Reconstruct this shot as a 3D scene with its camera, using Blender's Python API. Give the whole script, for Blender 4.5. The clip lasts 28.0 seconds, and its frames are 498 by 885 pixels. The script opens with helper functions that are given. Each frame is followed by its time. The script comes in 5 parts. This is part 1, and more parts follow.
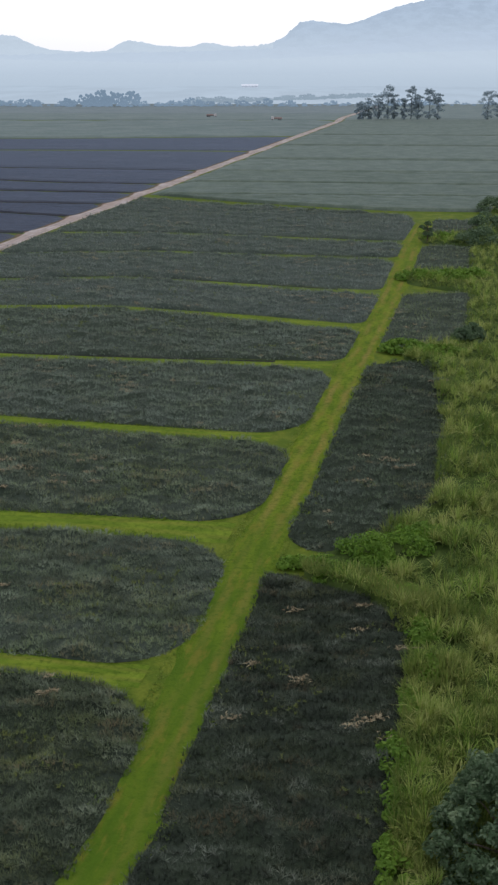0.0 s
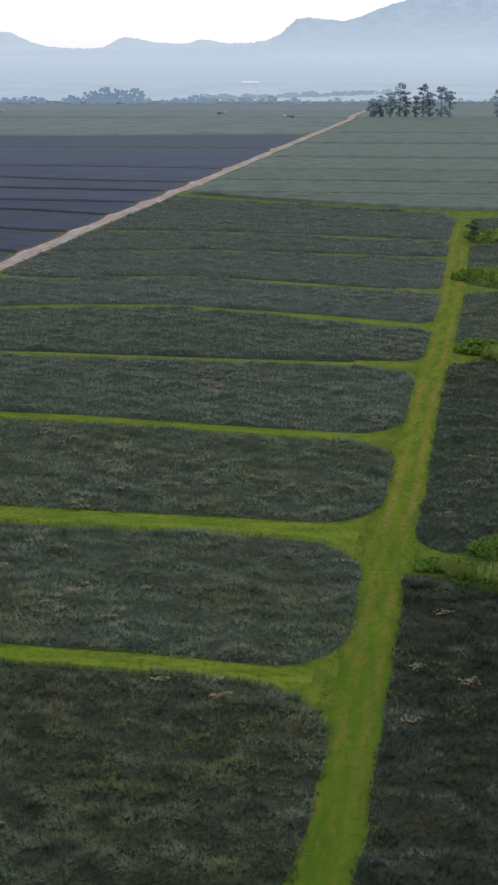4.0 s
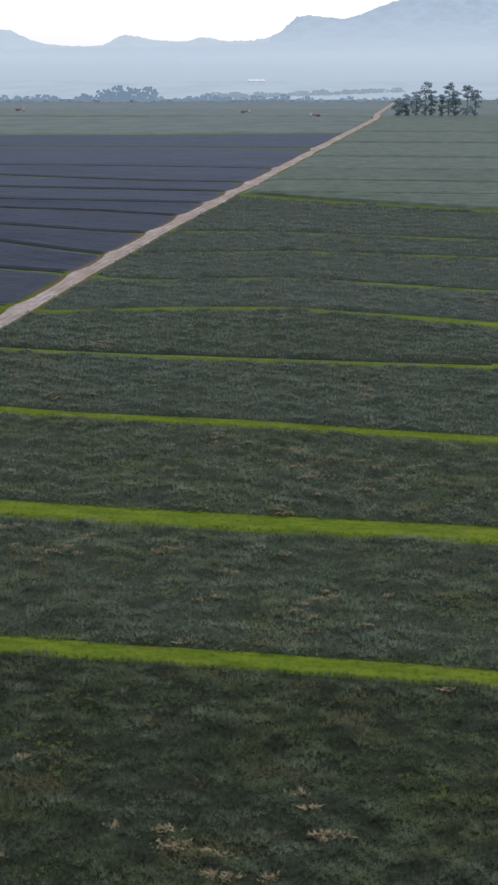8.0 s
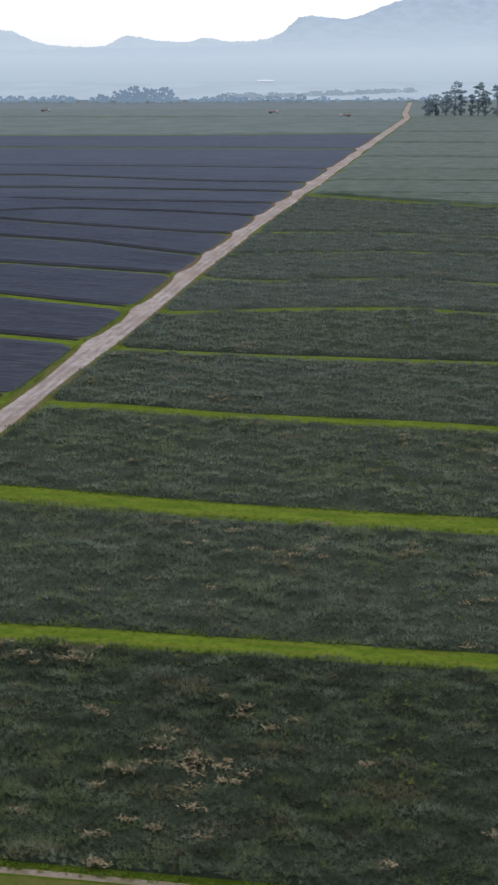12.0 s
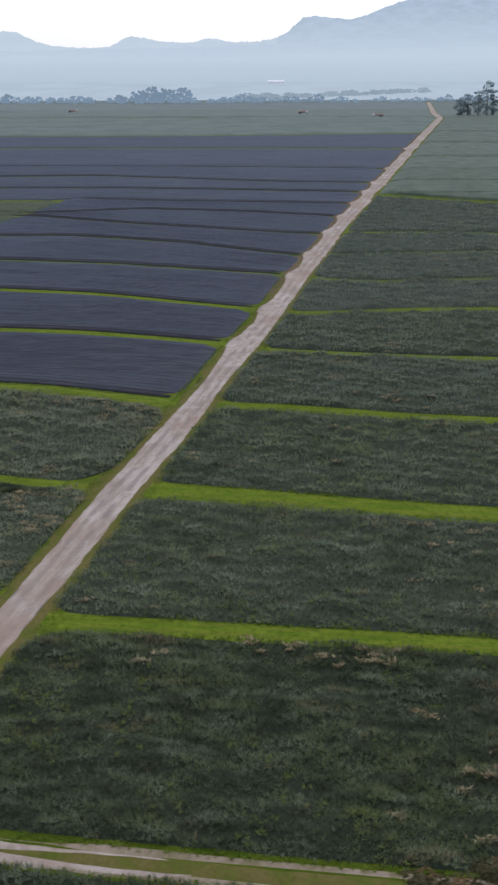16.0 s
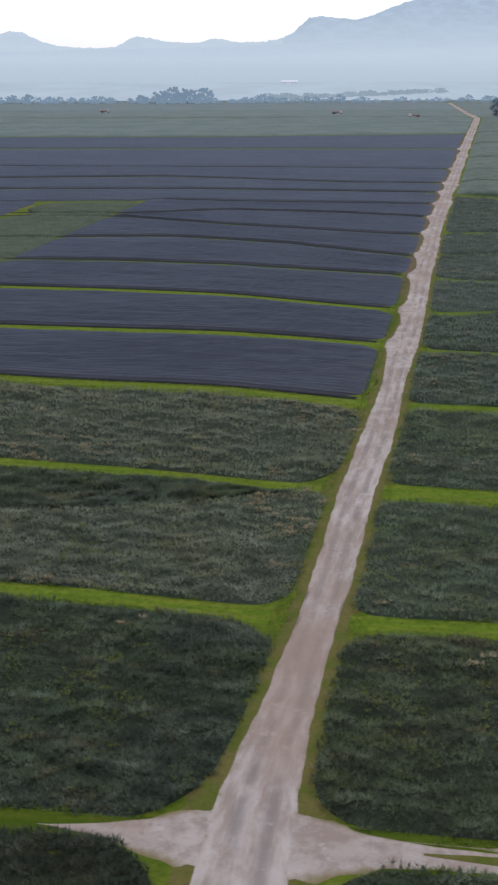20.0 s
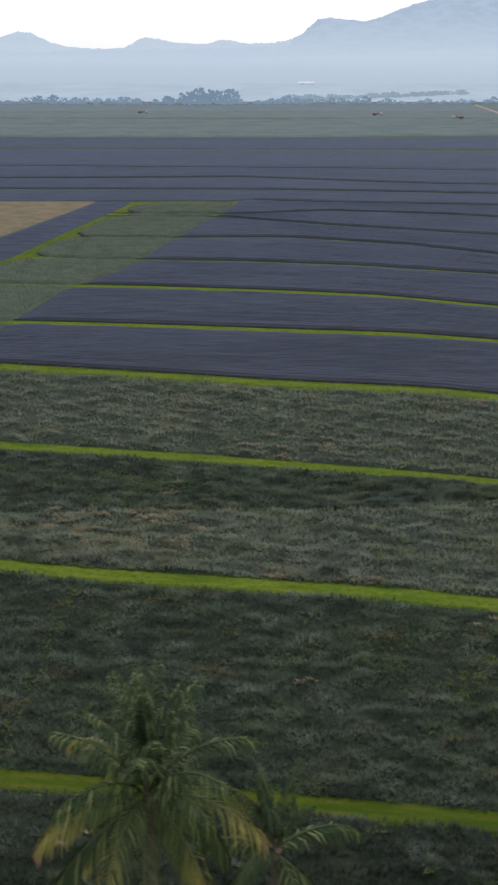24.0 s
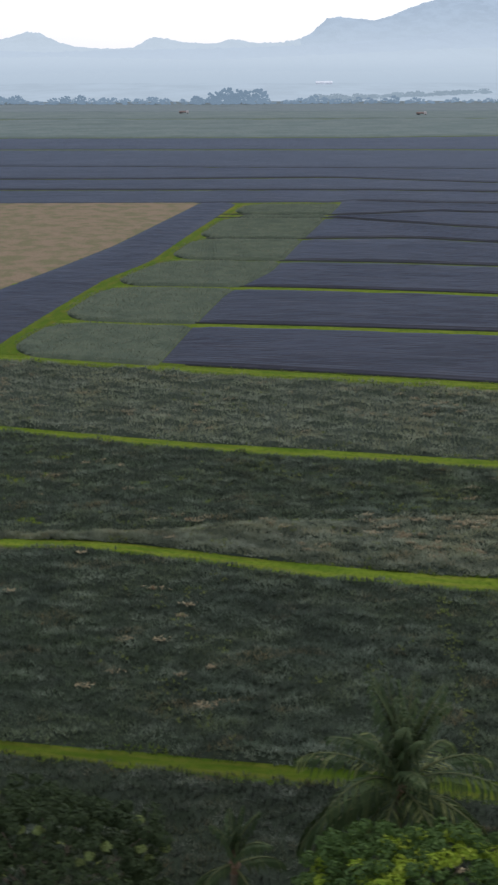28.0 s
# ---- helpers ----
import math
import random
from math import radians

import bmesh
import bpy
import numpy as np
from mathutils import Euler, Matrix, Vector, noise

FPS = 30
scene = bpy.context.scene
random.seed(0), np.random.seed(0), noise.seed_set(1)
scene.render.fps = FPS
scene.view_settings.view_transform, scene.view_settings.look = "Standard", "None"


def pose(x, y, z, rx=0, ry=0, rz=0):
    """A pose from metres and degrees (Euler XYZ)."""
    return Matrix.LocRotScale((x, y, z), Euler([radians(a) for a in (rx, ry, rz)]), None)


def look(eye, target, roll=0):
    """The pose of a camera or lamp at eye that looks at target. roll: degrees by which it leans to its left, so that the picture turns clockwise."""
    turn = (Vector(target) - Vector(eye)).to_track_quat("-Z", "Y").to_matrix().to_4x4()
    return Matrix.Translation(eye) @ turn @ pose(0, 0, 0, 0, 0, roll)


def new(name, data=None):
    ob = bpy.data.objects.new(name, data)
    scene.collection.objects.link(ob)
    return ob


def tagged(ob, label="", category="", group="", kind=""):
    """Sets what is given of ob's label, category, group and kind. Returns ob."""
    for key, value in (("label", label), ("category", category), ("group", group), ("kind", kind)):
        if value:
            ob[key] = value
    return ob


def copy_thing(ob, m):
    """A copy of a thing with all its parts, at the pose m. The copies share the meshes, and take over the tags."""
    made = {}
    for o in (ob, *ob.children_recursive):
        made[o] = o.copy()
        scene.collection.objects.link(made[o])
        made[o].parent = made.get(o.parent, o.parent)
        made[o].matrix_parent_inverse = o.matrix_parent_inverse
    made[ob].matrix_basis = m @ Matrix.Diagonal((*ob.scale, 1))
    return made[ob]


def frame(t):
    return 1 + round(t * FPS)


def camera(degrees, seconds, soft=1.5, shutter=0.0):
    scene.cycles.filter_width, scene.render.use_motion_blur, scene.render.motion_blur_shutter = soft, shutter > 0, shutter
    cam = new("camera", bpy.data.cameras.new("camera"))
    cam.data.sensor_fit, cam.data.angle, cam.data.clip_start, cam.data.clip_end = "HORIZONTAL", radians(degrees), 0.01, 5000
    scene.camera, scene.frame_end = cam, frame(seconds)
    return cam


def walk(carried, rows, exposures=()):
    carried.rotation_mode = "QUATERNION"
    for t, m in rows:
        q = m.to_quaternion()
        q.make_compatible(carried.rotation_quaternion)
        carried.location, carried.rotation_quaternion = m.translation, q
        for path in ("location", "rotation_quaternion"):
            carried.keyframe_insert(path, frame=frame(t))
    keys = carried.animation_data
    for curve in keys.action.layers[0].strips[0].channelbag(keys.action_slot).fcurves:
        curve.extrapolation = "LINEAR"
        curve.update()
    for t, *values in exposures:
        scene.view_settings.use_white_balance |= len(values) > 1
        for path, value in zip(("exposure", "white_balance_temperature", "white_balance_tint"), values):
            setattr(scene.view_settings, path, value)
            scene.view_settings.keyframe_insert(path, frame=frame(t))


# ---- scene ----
# The camera: a drone sliding sideways at 36 m, (seconds, x, y, z, yaw, pitch, roll)
cam = camera(26.7, 28.0, soft=2.4, shutter=0.5)
PATH = [
    (0, -0.000, -0.005, 36.495, 0.003, -20.182, 0.031),
    (1, -1.541, -0.108, 36.438, -0.090, -20.198, 0.049),
    (2, -3.992, -0.109, 36.516, -0.183, -20.238, 0.068),
    (3, -7.165, -0.039, 36.671, -0.273, -20.288, 0.088),
    (4, -10.896, 0.079, 36.856, -0.357, -20.337, 0.106),
    (5, -15.039, 0.232, 37.034, -0.434, -20.380, 0.119),
    (6, -19.475, 0.413, 37.183, -0.502, -20.412, 0.127),
    (7, -24.104, 0.616, 37.288, -0.561, -20.434, 0.127),
    (8, -28.849, 0.836, 37.345, -0.610, -20.445, 0.119),
    (9, -33.652, 1.070, 37.356, -0.651, -20.447, 0.101),
    (10, -38.476, 1.313, 37.330, -0.682, -20.443, 0.076),
    (11, -43.301, 1.560, 37.278, -0.706, -20.434, 0.043),
    (12, -48.121, 1.804, 37.213, -0.724, -20.424, 0.005),
    (13, -52.944, 2.040, 37.149, -0.735, -20.414, -0.035),
    (14, -57.789, 2.262, 37.097, -0.743, -20.406, -0.075),
    (15, -62.680, 2.465, 37.064, -0.747, -20.400, -0.111),
    (16, -67.650, 2.646, 37.056, -0.749, -20.397, -0.140),
    (17, -72.732, 2.804, 37.071, -0.749, -20.396, -0.158),
    (18, -77.959, 2.940, 37.106, -0.750, -20.395, -0.162),
    (19, -83.360, 3.058, 37.150, -0.750, -20.393, -0.151),
    (20, -88.961, 3.166, 37.191, -0.750, -20.389, -0.125),
    (21, -94.777, 3.273, 37.217, -0.749, -20.380, -0.083),
    (22, -100.811, 3.391, 37.216, -0.748, -20.367, -0.031),
    (23, -107.056, 3.531, 37.183, -0.743, -20.350, 0.026),
    (24, -113.488, 3.703, 37.124, -0.734, -20.330, 0.079),
    (25, -120.066, 3.913, 37.059, -0.717, -20.312, 0.111),
    (26, -126.734, 4.158, 37.034, -0.688, -20.303, 0.106),
    (27, -133.412, 4.426, 37.127, -0.644, -20.314, 0.039),
    (28, -140.005, 4.687, 37.456, -0.579, -20.361, -0.122),
]
walk(cam, [(t, pose(x, y, z, 90 + pitch, 0, yaw) @ pose(0, 0, 0, 0, 0, roll)) for t, x, y, z, yaw, pitch, roll in PATH])

# ---- light ----
world = bpy.data.worlds.new("sky")
scene.world = world
world.use_nodes = True
wn = world.node_tree
sky = wn.nodes.new("ShaderNodeTexSky")
sky.sky_type, sky.sun_disc = "NISHITA", False
sky.sun_elevation, sky.sun_rotation = radians(58), radians(25)
sky.air_density, sky.dust_density, sky.ozone_density, sky.altitude = 1.0, 1.5, 1.0, 300
wn.nodes["Background"].inputs["Strength"].default_value = 0.12
cloud = wn.nodes.new("ShaderNodeMix")  # a thin even cloud sheet over the sky
cloud.data_type = "RGBA"
cloud.inputs[0].default_value = 0.7
veil = wn.nodes.new("ShaderNodeTexNoise")  # soft thicker bands low in the sheet
veil.inputs["Scale"].default_value, veil.inputs["Detail"].default_value = 3.0, 4.0
span = wn.nodes.new("ShaderNodeMapping")
span.inputs["Scale"].default_value = (1.0, 1.0, 7.0)
wn.links.new(wn.nodes.new("ShaderNodeTexCoord").outputs["Generated"], span.inputs["Vector"])
wn.links.new(span.outputs[0], veil.inputs["Vector"])
band = wn.nodes.new("ShaderNodeMix")
band.data_type = "RGBA"
band.inputs[6].default_value, band.inputs[7].default_value = (8.3, 8.6, 9.8, 1), (7.1, 7.3, 8.1, 1)
wn.links.new(veil.outputs["Fac"], band.inputs[0])
wn.links.new(band.outputs[2], cloud.inputs[7])
wn.links.new(sky.outputs["Color"], cloud.inputs[6])
wn.links.new(cloud.outputs[2], wn.nodes["Background"].inputs["Color"])
sun = new("sun", bpy.data.lights.new("sun", "SUN"))
sun.data.energy, sun.data.angle, sun.data.color = 0.7, radians(25), (1.0, 0.96, 0.9)
sun.matrix_basis = look((40, 80, 140), (0, 0, 0))
scene.view_settings.exposure = 0.25

# ---- materials ----


class Nodes:
    """A short way to write node materials."""

    def __init__(self, name, rough=0.8, spec=0.3):
        self.m = bpy.data.materials.new(name)
        self.m.use_nodes = True
        self.t = self.m.node_tree
        self.b = self.t.nodes["Principled BSDF"]
        self.b.inputs["Roughness"].default_value = rough
        self.b.inputs["Specular IOR Level"].default_value = spec
        self.co = self.t.nodes.new("ShaderNodeNewGeometry").outputs["Position"]

    def put(self, socket, v):
        if isinstance(v, (int, float)):
            socket.default_value = v
        elif isinstance(v, tuple):
            socket.default_value = v if len(v) == 4 or len(socket.default_value) == 3 else (*v, 1)
        else:
            self.t.links.new(v, socket)

    def noise(self, scale, detail=3.0, rough=0.55, stretch=(1, 1, 1), co=None):
        mp = self.t.nodes.new("ShaderNodeMapping")
        self.put(mp.inputs["Vector"], co or self.co)
        mp.inputs["Scale"].default_value = stretch
        n = self.t.nodes.new("ShaderNodeTexNoise")
        n.inputs["Scale"].default_value, n.inputs["Detail"].default_value, n.inputs["Roughness"].default_value = scale, detail, rough
        self.put(n.inputs["Vector"], mp.outputs[0])
        return n.outputs["Fac"]

    def ramp(self, fac, a, b):
        """0 below a, 1 above b."""
        r = self.t.nodes.new("ShaderNodeMapRange")
        r.interpolation_type = "SMOOTHSTEP"
        for k, v in ((0, fac), (1, a), (2, b)):
            self.put(r.inputs[k], v)
        return r.outputs[0]

    def math(self, op, a, b=0.0, c=0.0):
        n = self.t.nodes.new("ShaderNodeMath")
        n.operation = op
        for k, v in enumerate((a, b, c)):
            self.put(n.inputs[k], v)
        return n.outputs[0]

    def mix(self, fac, a, b):
        n = self.t.nodes.new("ShaderNodeMix")
        n.data_type = "RGBA"
        self.put(n.inputs[0], fac), self.put(n.inputs[6], a), self.put(n.inputs[7], b)
        return n.outputs[2]

    def island(self):
        return self.t.nodes.new("ShaderNodeNewGeometry").outputs["Random Per Island"]

    def random(self):
        return self.t.nodes.new("ShaderNodeObjectInfo").outputs["Random"]

    def uv(self):
        s = self.t.nodes.new("ShaderNodeSeparateXYZ")
        self.put(s.inputs[0], self.t.nodes.new("ShaderNodeUVMap").outputs[0])
        return s.outputs[0], s.outputs[1]

    def line(self):
        """Metres across and along a strip, as a place."""
        return self.t.nodes.new("ShaderNodeUVMap").outputs[0]

    def bump(self, height, strength=0.5, distance=0.1):
        n = self.t.nodes.new("ShaderNodeBump")
        n.inputs["Strength"].default_value, n.inputs["Distance"].default_value = strength, distance
        self.put(n.inputs["Height"], height)
        self.put(self.b.inputs["Normal"], n.outputs[0])

    def haze_sheen(self, weight, tint=(0.80, 0.90, 1.0), rough=0.5):
        """A tinted sheen in place of distance haze: surfaces seen at a low angle turn paler."""
        self.b.inputs["Sheen Weight"].default_value, self.b.inputs["Sheen Roughness"].default_value = weight, rough
        self.b.inputs["Sheen Tint"].default_value = (*tint, 1)

    def done(self, colour, thin=0.0):
        """thin: the share of light that passes through, for leaves."""
        self.put(self.b.inputs["Base Color"], colour)
        if thin:
            tr, mx = self.t.nodes.new("ShaderNodeBsdfTranslucent"), self.t.nodes.new("ShaderNodeMixShader")
            self.put(tr.inputs["Color"], colour)
            mx.inputs[0].default_value = thin
            self.t.links.new(self.b.outputs[0], mx.inputs[1])
            self.t.links.new(tr.outputs[0], mx.inputs[2])
            self.t.links.new(mx.outputs[0], self.t.nodes["Material Output"].inputs["Surface"])
        return self.m


def crop_material(name, dark, green, cool, warm, straw, pale):
    """Leaves of a dense crop: tufts, patches and weedy places at three scales, and each leaf a little different."""
    n = Nodes(name, 0.55, 0.22)
    dark, green, cool = ((1.06 * c[0], c[1], c[2]) for c in (dark, green, cool))
    cool = tuple(0.45 * a + 0.55 * b for a, b in zip(cool, green))
    pale = tuple(0.65 * a + 0.35 * b for a, b in zip(pale, warm))
    wide = n.ramp(n.noise(0.09, 4, 0.6, (0.7, 1, 1)), 0.38, 0.62)
    tuft = n.ramp(n.noise(0.6, 4, 0.62, (0.62, 1, 0.3)), 0.37, 0.60)
    light = n.ramp(n.noise(0.5, 5, 0.62, (0.6, 1.1, 0.3)), 0.46, 0.66)
    weedy = n.ramp(n.noise(0.17, 5, 0.66, (0.8, 1.2, 1)), 0.47, 0.64)
    sweep = n.ramp(n.noise(0.05, 3, 0.5, (0.6, 1, 1)), 0.38, 0.66)
    leaf = n.island()
    c = n.mix(wide, green, cool)
    c = n.mix(n.math("MULTIPLY", weedy, n.ramp(leaf, 0.0, 0.9)), c, warm)
    # tuft and light masks put mound shade and lit tops into the colour
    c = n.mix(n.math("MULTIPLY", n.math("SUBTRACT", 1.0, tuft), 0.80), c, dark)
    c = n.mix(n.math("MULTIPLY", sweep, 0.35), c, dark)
    c = n.mix(n.math("MULTIPLY", n.math("MULTIPLY", light, n.math("ADD", 0.25, n.math("MULTIPLY", tuft, 0.75))), n.ramp(leaf, -0.2, 1.2)), c, pale)
    brown = n.ramp(n.noise(0.28, 5, 0.70, (0.6, 1.3, 1)), 0.54, 0.68)
    c = n.mix(n.math("MULTIPLY", brown, n.ramp(leaf, 0.1, 0.8)), c, tuple(0.75 * v for v in straw))
    return n.done(c, 0.3)


def soil_material(name, a, b, scale=0.6, rough=0.9, far_haze=0.0):
    n = Nodes(name, rough, 0.06)
    n.haze_sheen(far_haze, rough=0.3)
    fine = n.noise(scale * 9, 4)
    c = n.mix(n.ramp(n.noise(scale, 5, 0.65), 0.4, 0.62), a, b)
    c = n.mix(n.math("MULTIPLY", n.ramp(fine, 0.4, 0.7), 0.4), c, tuple(v * 0.55 for v in a))
    n.bump(fine, 0.5, 0.12)
    return n.done(c)


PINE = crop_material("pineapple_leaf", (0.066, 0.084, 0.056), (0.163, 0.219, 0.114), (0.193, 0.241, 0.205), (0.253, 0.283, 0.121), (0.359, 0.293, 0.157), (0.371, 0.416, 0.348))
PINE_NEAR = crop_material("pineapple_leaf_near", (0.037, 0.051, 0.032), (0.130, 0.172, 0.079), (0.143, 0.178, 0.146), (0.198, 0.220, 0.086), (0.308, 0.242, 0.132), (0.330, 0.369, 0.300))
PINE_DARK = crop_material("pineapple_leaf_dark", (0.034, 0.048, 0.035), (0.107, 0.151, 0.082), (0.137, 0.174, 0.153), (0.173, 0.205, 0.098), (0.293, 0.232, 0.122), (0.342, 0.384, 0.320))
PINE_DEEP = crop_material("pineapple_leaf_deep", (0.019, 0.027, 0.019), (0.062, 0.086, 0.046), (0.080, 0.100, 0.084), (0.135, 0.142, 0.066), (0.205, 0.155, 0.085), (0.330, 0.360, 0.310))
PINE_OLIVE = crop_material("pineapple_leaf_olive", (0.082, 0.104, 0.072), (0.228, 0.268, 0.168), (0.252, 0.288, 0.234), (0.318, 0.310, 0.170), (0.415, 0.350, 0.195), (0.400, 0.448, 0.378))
# the next two leaf colours are paled to put distance haze in
PINE_MID = crop_material("pineapple_leaf_mid_haze", (0.105, 0.130, 0.100), (0.176, 0.231, 0.156), (0.197, 0.245, 0.222), (0.245, 0.283, 0.152), (0.303, 0.264, 0.166), (0.323, 0.371, 0.335))
PINE_HAZY = crop_material("pineapple_leaf_hazy", (0.108, 0.132, 0.112), (0.192, 0.238, 0.184), (0.206, 0.250, 0.240), (0.250, 0.275, 0.175), (0.280, 0.250, 0.176), (0.300, 0.350, 0.330))
n = Nodes("dry_leaf", 0.8, 0.15)
STRAW = n.done(n.mix(n.ramp(n.island(), 0.1, 0.9), n.mix(n.ramp(n.noise(0.6, 3), 0.4, 0.6), (0.145, 0.100, 0.055), (0.20, 0.155, 0.092)), (0.34, 0.285, 0.175)), 0.2)
n = Nodes("field_weed", 0.6, 0.2)
WEED_LEAF = n.done(n.mix(n.island(), n.mix(n.ramp(n.noise(0.5, 3), 0.4, 0.6), (0.085, 0.125, 0.030), (0.13, 0.150, 0.045)), (0.18, 0.20, 0.055)), 0.4)


# dark bed colours paint the shade seen between the leaves
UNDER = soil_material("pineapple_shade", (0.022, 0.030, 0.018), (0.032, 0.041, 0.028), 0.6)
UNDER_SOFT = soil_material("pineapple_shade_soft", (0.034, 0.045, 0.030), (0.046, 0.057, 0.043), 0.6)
# bed and far crop colours lightened in place of haze
UNDER_HAZY = soil_material("pineapple_shade_hazy", (0.046, 0.060, 0.047), (0.060, 0.074, 0.060), 0.5)
PINE_FAR = soil_material("pineapple_far", (0.070, 0.092, 0.066), (0.100, 0.122, 0.090), 0.2, far_haze=0.12)


def mulch_material():
    """Dark sheeting over raised beds (v counts the beds), dusty in places, with soil in the furrows darkened in place
    of shade.
    """
    n = Nodes("plastic_mulch", 0.75, 0.15)
    x, v = n.uv()
    broad = n.noise(0.07, 4, 0.6, (0.4, 1.3, 1))
    streak = n.noise(1.0, 4, 0.62, (0.10, 1.2, 1))
    c = n.mix(n.ramp(broad, 0.36, 0.66), (0.018, 0.0185, 0.028), (0.029, 0.031, 0.044))
    c = n.mix(n.math("MULTIPLY", n.ramp(streak, 0.46, 0.66), 0.55), c, (0.046, 0.046, 0.058))
    dust = n.ramp(n.noise(0.10, 5, 0.7, (0.5, 1.5, 1)), 0.56, 0.74)
    c = n.mix(n.math("MULTIPLY", dust, 0.5), c, (0.072, 0.064, 0.070))
    # bed shading painted as a dark line once per bed
    furrow_shade = n.math("SUBTRACT", 1.0, n.ramp(n.math("ABSOLUTE", n.math("SUBTRACT", n.math("FRACT", v), 0.5)), 0.05, 0.22))
    c = n.mix(n.math("MULTIPLY", furrow_shade, n.ramp(n.noise(0.25, 4, 0.6, (0.2, 1, 1)), 0.25, 0.5)), c, (0.015, 0.016, 0.021))
    gap = n.ramp(n.noise(0.8, 4, 0.66, (0.07, 1.1, 1)), 0.58, 0.68)
    c = n.mix(n.math("MULTIPLY", gap, 0.8), c, (0.012, 0.014, 0.020))
    n.bump(n.noise(1.0, 4, 0.7, (0.2, 2.2, 1)), 0.5, 0.2)
    # blue sheen puts haze on the farther sheeting
    n.haze_sheen(0.125, (0.35, 0.62, 1.0), 0.3)
    return n.done(c)


def track_material(name, low, high, wear=0.85, rank=None):
    """Mown grass with two worn wheel lines along the strip (u across from -1 to 1)."""
    n = Nodes(name, 0.95, 0.04)
    u, v = n.uv()
    wobble = n.math("MULTIPLY", n.math("SUBTRACT", n.noise(0.25, 3), 0.5), 0.5)
    side = n.math("ABSOLUTE", n.math("ADD", u, wobble))
    rut = n.math("SUBTRACT", 1.0, n.ramp(n.math("ABSOLUTE", n.math("SUBTRACT", side, 0.42)), 0.05, 0.30))
    worn = n.math("MULTIPLY", rut, n.ramp(n.noise(0.6, 4, 0.65, (1.0, 0.16, 1), n.line()), 0.36, 0.62))
    c = n.mix(n.ramp(n.noise(1.6, 5, 0.68, (1.0, 0.14, 1), n.line()), 0.35, 0.65), low, high)
    c = n.mix(n.math("MULTIPLY", worn, wear), c, (0.195, 0.145, 0.040))
    c = n.mix(n.math("MULTIPLY", n.ramp(n.noise(2.2, 5, 0.7), 0.44, 0.70), 0.7), c, (0.036, 0.070, 0.006))
    if rank:  # longer, greener grass on the stretch up to rank metres along
        edge = n.math("ADD", v, n.math("MULTIPLY", n.math("SUBTRACT", n.noise(0.15, 3), 0.5), 60.0))
        c = n.mix(n.math("MULTIPLY", n.math("SUBTRACT", 1.0, n.ramp(edge, rank - 25.0, rank + 25.0)), 0.6), c, (0.046, 0.088, 0.008))
        c = n.mix(n.math("MULTIPLY", n.ramp(n.noise(1.2, 4, 0.7, (1.6, 0.25, 1), n.line()), 0.50, 0.66), 0.5), c, (0.150, 0.120, 0.022))
    n.bump(n.noise(7, 3), 0.6, 0.12)
    return n.done(c)


def dirt_material(name, ruts, rim=0.80, lengthwise=True):
    """Pale dusty clay; ruts: how much the wheel lines are packed darker; lengthwise: streaks drawn out by wheels."""
    n = Nodes(name, 0.95, 0.15)
    u, v = n.uv()
    wobble = n.math("MULTIPLY", n.math("SUBTRACT", n.noise(0.06, 2), 0.5), 0.35)
    side = n.math("ABSOLUTE", n.math("ADD", u, wobble))
    rut = n.math("SUBTRACT", 1.0, n.ramp(n.math("ABSOLUTE", n.math("SUBTRACT", side, 0.34)), 0.02, 0.26))
    streak = n.noise(3.2, 5, 0.7, (1.0, 0.09, 1), n.line()) if lengthwise else n.noise(0.9, 5, 0.7)
    patch = n.noise(0.22, 4, 0.6, (1, 0.6, 1))
    c = n.mix(n.ramp(n.math("ADD", n.math("MULTIPLY", streak, 0.52), n.math("MULTIPLY", patch, 0.48)), 0.40, 0.60), (0.250, 0.198, 0.170), (0.385, 0.336, 0.312))
    c = n.mix(n.math("MULTIPLY", n.math("MULTIPLY", rut, n.ramp(n.noise(0.35, 4, 0.65), 0.34, 0.56)), ruts), c, (0.165, 0.143, 0.137))
    c = n.mix(n.math("MULTIPLY", n.ramp(n.noise(0.9, 5, 0.7), 0.52, 0.72), 0.55), c, (0.265, 0.205, 0.165))
    c = n.mix(n.math("MULTIPLY", n.ramp(n.noise(0.5, 4, 0.7), 0.58, 0.7), 0.6), c, (0.42, 0.375, 0.35))
    c = n.mix(n.math("MULTIPLY", n.ramp(n.noise(0.10, 4, 0.65, (1, 0.7, 1)), 0.47, 0.64), 0.55), c, (0.255, 0.184, 0.146))
    edge = n.ramp(n.math("ADD", n.math("ABSOLUTE", u), n.math("MULTIPLY", n.math("SUBTRACT", n.noise(0.8, 4, 0.7), 0.5), 0.5)), rim, 1.0)
    c = n.mix(n.math("MULTIPLY", edge, 0.9), c, (0.165, 0.132, 0.060))
    n.bump(n.noise(3, 5, 0.65), 0.5, 0.1)
    return n.done(c)


MULCH, DIRT, DIRT_PLAIN = mulch_material(), dirt_material("dirt_road", 0.65), dirt_material("dirt_junction", 0.15, 0.62, False)
TRACK = track_material("grass_track", (0.064, 0.106, 0.008), (0.124, 0.158, 0.014), 0.7, 122.0)
TRACK_PATH = track_material("grass_path", (0.074, 0.120, 0.011), (0.132, 0.176, 0.019), 0.3)
LANE = soil_material("lane_clay", (0.260, 0.210, 0.165), (0.150, 0.130, 0.070), 0.5)
# drain soil made near black to carry the shade of plot edges
DRAIN_SHADE = soil_material("drain_shade_soil", (0.014, 0.016, 0.016), (0.022, 0.026, 0.022), 0.6)
